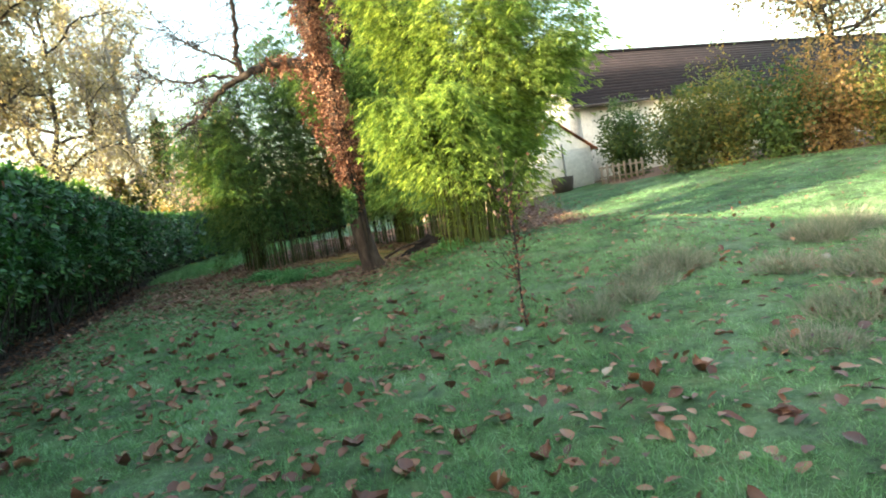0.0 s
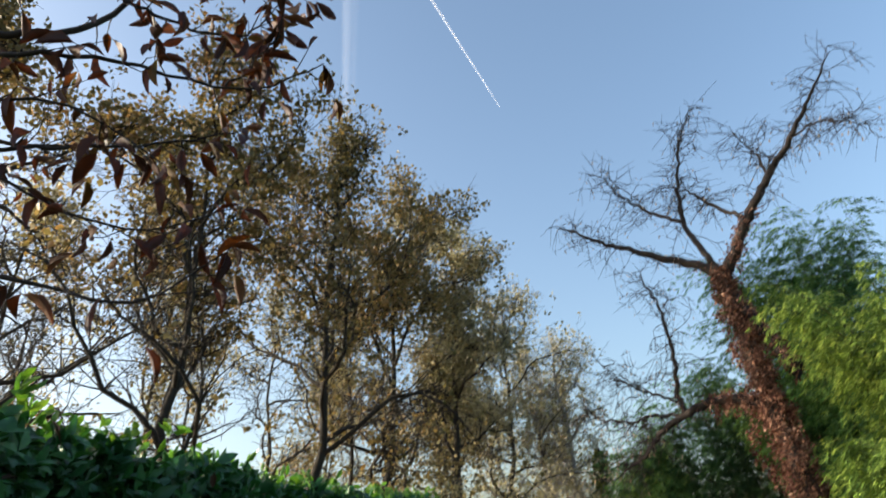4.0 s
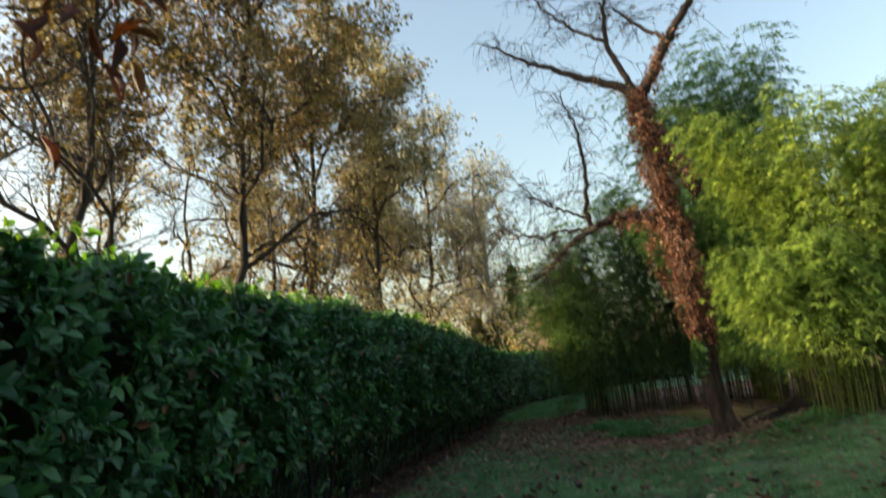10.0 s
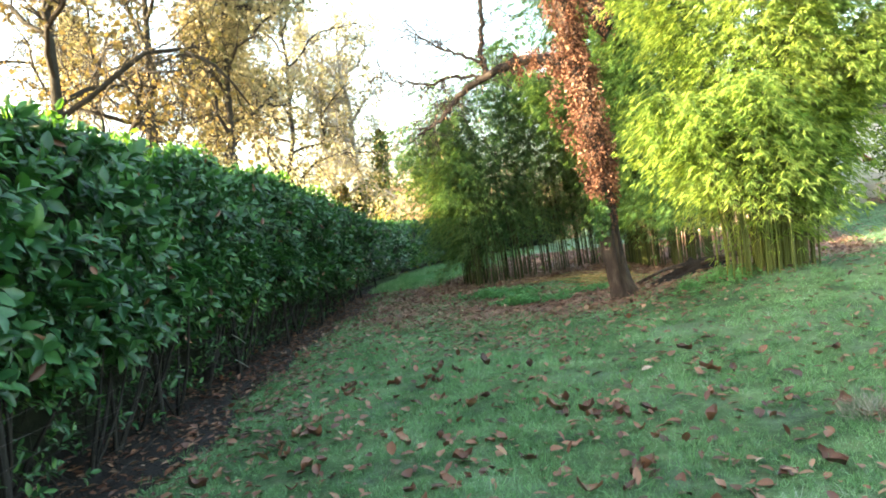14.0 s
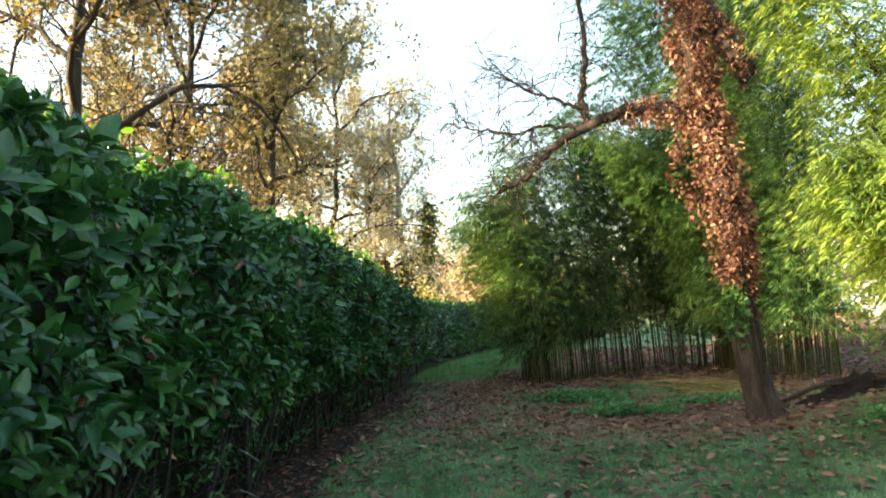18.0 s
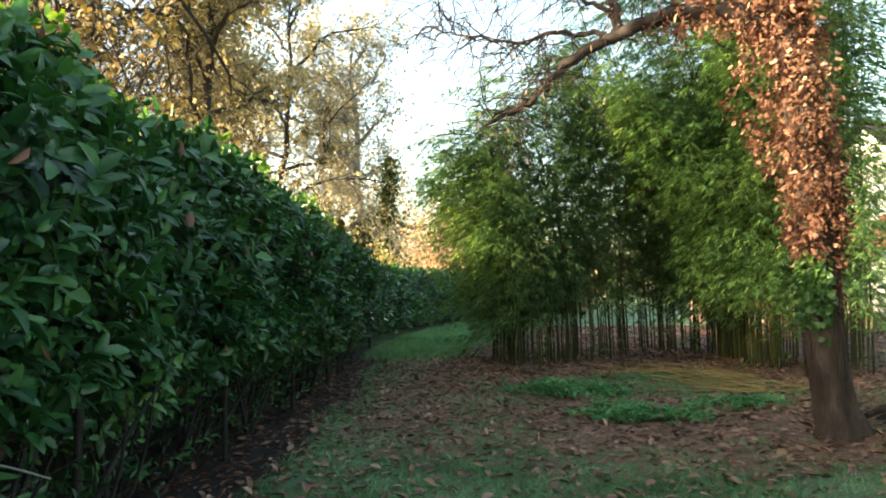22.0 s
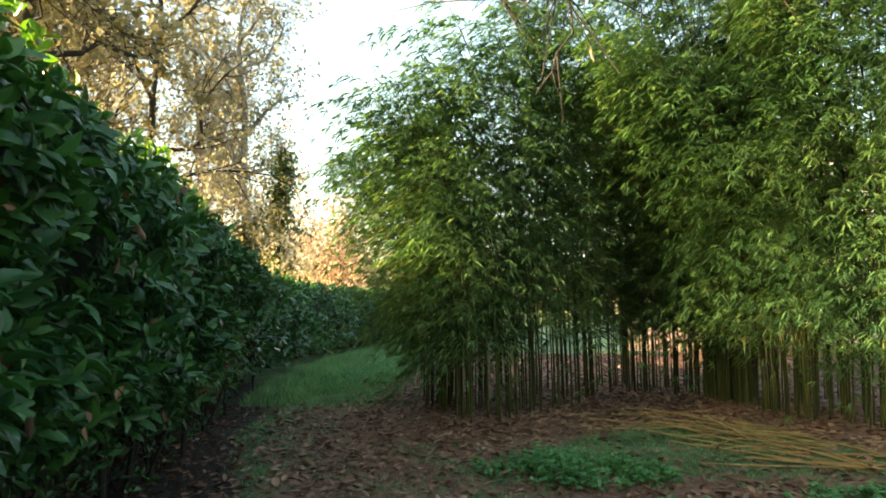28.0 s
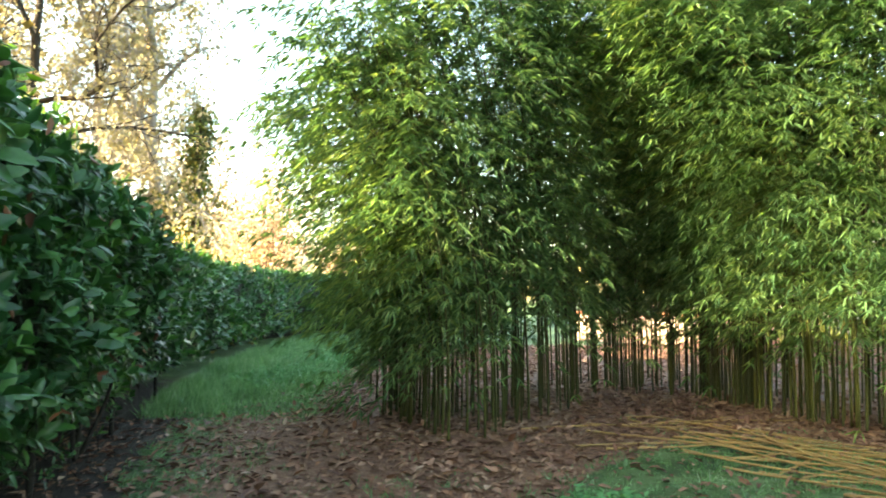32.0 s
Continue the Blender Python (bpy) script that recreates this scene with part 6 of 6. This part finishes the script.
for i in range(48):
    u = rcn.uniform(0, 1)
    x, y = -3.1 + 1.4 * u + rcn.normal() * 0.45, 19.6 - 2.9 * u + rcn.normal() * 0.35
    a = rcn.normal(-1.0, 0.3) if i % 3 else rcn.normal(0.1, 0.45)
    ln = rcn.uniform(0.6, 1.8)
    xs, ys = x + np.cos(a) * np.linspace(-ln, ln, 9) * 0.7, y + np.sin(a) * np.linspace(-ln, ln, 9) * 0.7
    zs = ground_z(xs, ys) + 0.02 + 0.05 * (i % 3) * np.linspace(0, 1, 9)
    ob = Shape().tube(np.stack([xs, ys + rcn.normal() * 0.12 * np.sin(np.linspace(0, 3, 9)), zs], 1), np.linspace(0.012, 0.005, 9), 6).done("bamboo_cane", M_CANE, None, "", True)
    tagged(ob, "dry yellow bamboo cane lying on leaf litter", "cane", "fallen canes by the grove")

# tall dry grass tufts
rt = np.random.default_rng(48)
for x, y, w, h, n in ((2.7, 8.3, 0.5, 0.42, 700), (2.1, 7.6, 0.45, 0.3, 500), (4.8, 8.9, 0.5, 0.45, 700), (5.6, 9.6, 0.6, 0.45, 600), (3.1, 5.3, 0.5, 0.28, 600), (4.2, 6.6, 0.6, 0.42, 800), (1.2, 6.5, 0.35, 0.26, 400), (1.7, 6.9, 0.35, 0.3, 400), (3.6, 7.3, 0.5, 0.3, 500), (0.2, 6.6, 0.25, 0.22, 200), (5.2, 7.4, 0.6, 0.4, 600), (2.4, 4.6, 0.4, 0.22, 400), (3.9, 4.6, 0.5, 0.3, 500)):
    n, w, h = int(n * 2.4), w * 0.8, h * 1.25
    tuft = thing("grass_tuft", "tussock of long pale dry grass", "grass tuft", "dry tussocks on the lawn")
    a, r = rt.uniform(0, 6.28, n), np.sqrt(rt.uniform(0, 1, n)) * w
    px_, py_ = x + np.cos(a) * r, y + np.sin(a) * r
    base = np.stack([px_, py_, ground_z(px_, py_) - 0.01], 1)
    lean = np.stack([np.cos(a) * 0.5, np.sin(a) * 0.5, np.ones(n) * 0.7], 1) + rt.normal(size=(n, 3)) * 0.6
    tb = Shape()
    L = h * rt.uniform(0.25, 1.0, n) * (1.1 - 0.6 * r / w)
    BL = (np.array([(-0.5, 0, 0), (0.5, 0, 0), (0.4, 0.5, 0.08), (-0.4, 0.5, 0.08), (0, 1, 0.34)]), np.array([(0, 1, 2), (0, 2, 3), (3, 2, 4)]))
    tb.put(*leaves(BL, base, lean, L, 0.0075, rt))
    tb.done("long_grass", M_DRYGRASS, tuft)["kind"] = "stuff"

# ---- contrails ----
def contrail(label, a, b, width, cover, strands):
    ob = thing("contrail", label, "contrail")
    a, b = np.array(a, float), np.array(b, float)
    side = unit(np.cross(b - a, (0, 0, 1)))
    mat = contrail_material("contrail_vapour", cover)
    for off in strands:
        across = np.linspace(-1, 1, 11)
        along = np.linspace(0, 1, 40)
        grow = (0.25 + 0.75 * np.minimum(1, along * 3))[:, None]
        v = a + (b - a) * along[:, None, None] + side * ((across[None, :] * width * grow + off * width * grow)[:, :, None]) + np.array([0, 0, 1.0]) * (width * 0.4 * (1 - across ** 2))[None, :, None]
        i = (np.arange(39)[:, None] * 11 + np.arange(10)[None]).reshape(-1)
        st = link_mesh("vapour_strand", v.reshape(-1, 3), np.stack([i, i + 1, i + 12, i + 11], -1), mat, ob, smooth=True)
        at = st.data.attributes.new("cover", "FLOAT", "POINT")
        at.data.foreach_set("value", np.broadcast_to((1 - across ** 2) ** 1.2, (40, 11)).astype(np.float32).ravel())


contrail("thin fresh white contrail", (-1137, 2401, 2000), (-562, -730, 2000), 8, 0.34, (0.0,))
contrail("broad fading white contrail", (-2300, 2600, 2000), (-500, 650, 2000), 34, 0.07, (0.0,))

# ---- grass blades and fallen leaves, last ----
rg = np.random.default_rng(60)
PATHX, PATHY = np.array([0.0, -0.9, -1.7, -2.7, -3.8, -4.96, -5.66]), np.array([0.0, 1.0, 2.4, 4.3, 6.55, 9.67, 11.87])


def scatter(n, lo, hi, power, rng):
    """Places on the lawn, denser towards the walked line and the first stretch of lawn."""
    x, y = rng.uniform(lo[0], hi[0], n * 8), rng.uniform(lo[1], hi[1], n * 8)
    d = np.min(np.hypot(x[:, None] - PATHX[None] , y[:, None] - 2.0 - PATHY[None]), axis=1)
    w = 1 / (0.9 + np.maximum(d, 0)) ** power
    keep = rng.uniform(0, 1, n * 8) < w / np.partition(w, -n)[-n] * 0.9
    keep &= x > hedge_x(y) + 0.1
    x, y = x[keep][:n], y[keep][:n]
    return x, y


BL2 = (np.array([(-0.5, 0, 0), (0.5, 0, 0), (0.0, 1, 0.3)]), np.array([(0, 1, 2)]))
x, y = scatter(74000, (-9, 1.0), (13, 24), 1.15, rg)
bare = np.maximum(litter_at(x, y) * 0.97, soil_at(x, y))
keep = rg.uniform(0, 1, len(x)) > bare + 0.10 + 0.22 * wave(x, y, 2.5, 6.0) + 0.16 * wave(x, y, 7.0, 1.0)
x, y = x[keep], y[keep]
size = np.clip(1.0 + 0.55 * wave(x, y, 2.2, 7.0) + 0.6 * wave(x, y, 6.0, 2.0) + 0.4 * wave(x, y, 14.0, 3.0), 0.3, 2.2) * rg.uniform(0.6, 1.3, len(x))
lean = rg.normal(size=(len(x), 2)) * 0.35
x, y, size, lean = (np.repeat(v, 8, 0) for v in (x, y, size, lean))
c = len(x)
a, r = rg.uniform(0, 6.28, c), np.sqrt(rg.uniform(0, 1, c)) * 0.045 * np.sqrt(size)
x, y = x + np.cos(a) * r, y + np.sin(a) * r
base = np.stack([x, y, ground_z(x, y) - 0.005], 1)
way = np.stack([lean[:, 0] + np.cos(a) * 0.35, lean[:, 1] + np.sin(a) * 0.35, np.full(c, 0.7)], 1) + rg.normal(size=(c, 3)) * 0.28
gr = Shape().put(*leaves(BL2, base, way, rg.uniform(0.03, 0.075, c) * size, rg.uniform(0.003, 0.006, c) * (0.9 + 0.06 * np.clip(y - 3, 0, 12)), rg))
fx, fy = rg.uniform(-10.2, -6.2, 60000), rg.uniform(20.0, 36.0, 60000)
keep = (fx > hedge_x(fy) - 0.2) & (rg.uniform(0, 1, 60000) > litter_at(fx, fy)) & (fx < -6.4 - 0.02 * (fy - 20))
fx, fy = fx[keep], fy[keep]
c = len(fx)
tall = np.clip(0.8 + 0.8 * wave(fx, fy, 1.6, 2.0) + 0.8 * (fx < hedge_x(fy) + 0.9), 0.35, 2.4)
gr.put(*leaves(BL2, np.stack([fx, fy, ground_z(fx, fy) - 0.005], 1), np.array([0, 0, 0.8]) + rg.normal(size=(c, 3)) * 0.4, rg.uniform(0.07, 0.15, c) * tall, rg.uniform(0.008, 0.016, c), rg))
tagged(gr.done("lawn_grass", M_GRASS), "short damp green lawn grass", "grass", kind="stuff")

x, y = scatter(14000, (-8, 1.0), (12, 24), 0.9, rg)
keep = rg.uniform(0, 1, len(x)) < 0.55 + 0.45 * wave(x, y, 1.1, 9.0)
x, y = np.concatenate([x[keep], rg.uniform(0.8, 6.5, 450)]), np.concatenate([y[keep], rg.uniform(2.6, 10, 450)])
c = len(x)
Lf = rg.uniform(0.04, 0.125, c)
lf = Shape().put(*leaves(CLEAF, np.stack([x, y, ground_z(x, y) + rg.uniform(0.015, 0.045, c)], 1), np.concatenate([rg.normal(size=(c, 2)), rg.normal(size=(c, 1)) * 0.35], 1), Lf, Lf * rg.uniform(0.35, 0.75, c), rg, 0.78))
tagged(lf.done("lawn_leaves", M_FALLEN), "brown fallen leaves scattered over the lawn", "fallen leaves", kind="stuff")

x, y = rg.uniform(-9.5, 4.5, 60000), rg.uniform(9, 32, 60000)
keep = (rg.uniform(0, 1, 60000) < litter_at(x, y)) & (x > hedge_x(y) - 0.1)
x, y = x[keep][:36000], y[keep][:36000]
c = len(x)
Lf = rg.uniform(0.05, 0.13, c)
lt = Shape().put(*leaves(LEAF_OVAL6, np.stack([x, y, ground_z(x, y) + rg.uniform(0.0, 0.03, c)], 1), np.concatenate([rg.normal(size=(c, 2)), rg.normal(size=(c, 1)) * 0.25], 1), Lf, Lf * rg.uniform(0.2, 0.7, c), rg, 0.75))
tagged(lt.done("leaf_litter", M_LITTER), "thick brown leaf litter under the bamboo", "leaf litter", kind="stuff")

x, y = rg.uniform(-11, 0, 30000), rg.uniform(-1, 20, 30000)
keep = (x > hedge_x(y) - 0.9) & (x < hedge_x(y) + 1.1 + 0.3 * wave(x, y, 2, 3))
x, y = x[keep][:5500], y[keep][:5500]
c = len(x)
Lf = rg.uniform(0.03, 0.12, c)
lt = Shape().put(*leaves(LEAF_OVAL6, np.stack([x, y, ground_z(x, y) + rg.uniform(0.0, 0.03, c)], 1), np.concatenate([rg.normal(size=(c, 2)), rg.normal(size=(c, 1)) * 0.25], 1), Lf, Lf * rg.uniform(0.2, 0.7, c), rg, 0.75))
tagged(lt.done("hedge_litter", M_FALLEN), "withered leaves on the dark soil under the hedge", "fallen leaves", kind="stuff")

fmesh = []
for k in range(8):
    n = 9
    u = np.linspace(0.0, 1.0, n)
    lobes = 1 + (0.0 if k % 3 == 0 else 0.28) * np.sin(u * (19 + 3 * k) + k)
    w = (0.21 + 0.03 * (k % 4)) * np.sin(math.pi * np.clip(u, 0.02, 0.98)) ** 0.75 * lobes
    mid_z = 0.10 * np.sin(u * 5 + k) + (0.10 + 0.05 * (k % 3)) * (u - 0.5) ** 2 * 4
    tv = np.concatenate([np.stack([s * w, u - 0.5, mid_z + (0.10 + 0.07 * ((k * 3) % 5)) * abs(s) + 0.05 * s * np.sin(u * 9 + k * 2)], 1) for s in (-1.0, 0.0, 1.0)])
    tv[:, 2] -= tv[:, 2].min()
    fi = np.arange(n - 1)
    ob = link_mesh("fallen_leaf", tv * 0.155, np.concatenate([np.stack([fi, fi + n, fi + n + 1, fi + 1], 1), np.stack([fi + n, fi + 2 * n, fi + 2 * n + 1, fi + n + 1], 1)]), M_ONE_FALLEN, smooth=True)
    fmesh.append(ob.data)
    bpy.data.objects.remove(ob)
x, y = scatter(1200, (-4.5, 1.6), (4.5, 9.0), 1.2, rg)
for i in range(295):
    ob = new("fallen_leaf", fmesh[rg.integers(0, 8)])
    s_ = rg.uniform(0.5, 1.1)
    ob.matrix_basis = Matrix.Translation((x[i], y[i], float(ground_z(x[i], y[i])) + 0.008)) @ Euler((rg.normal() * 0.22, rg.normal() * 0.22, rg.uniform(0, 6.28))).to_matrix().to_4x4() @ Matrix.Diagonal((s_, s_, s_, 1))
    tagged(ob, "curled brown fallen leaf on damp grass", "fallen leaf", "fallen leaves near the path")
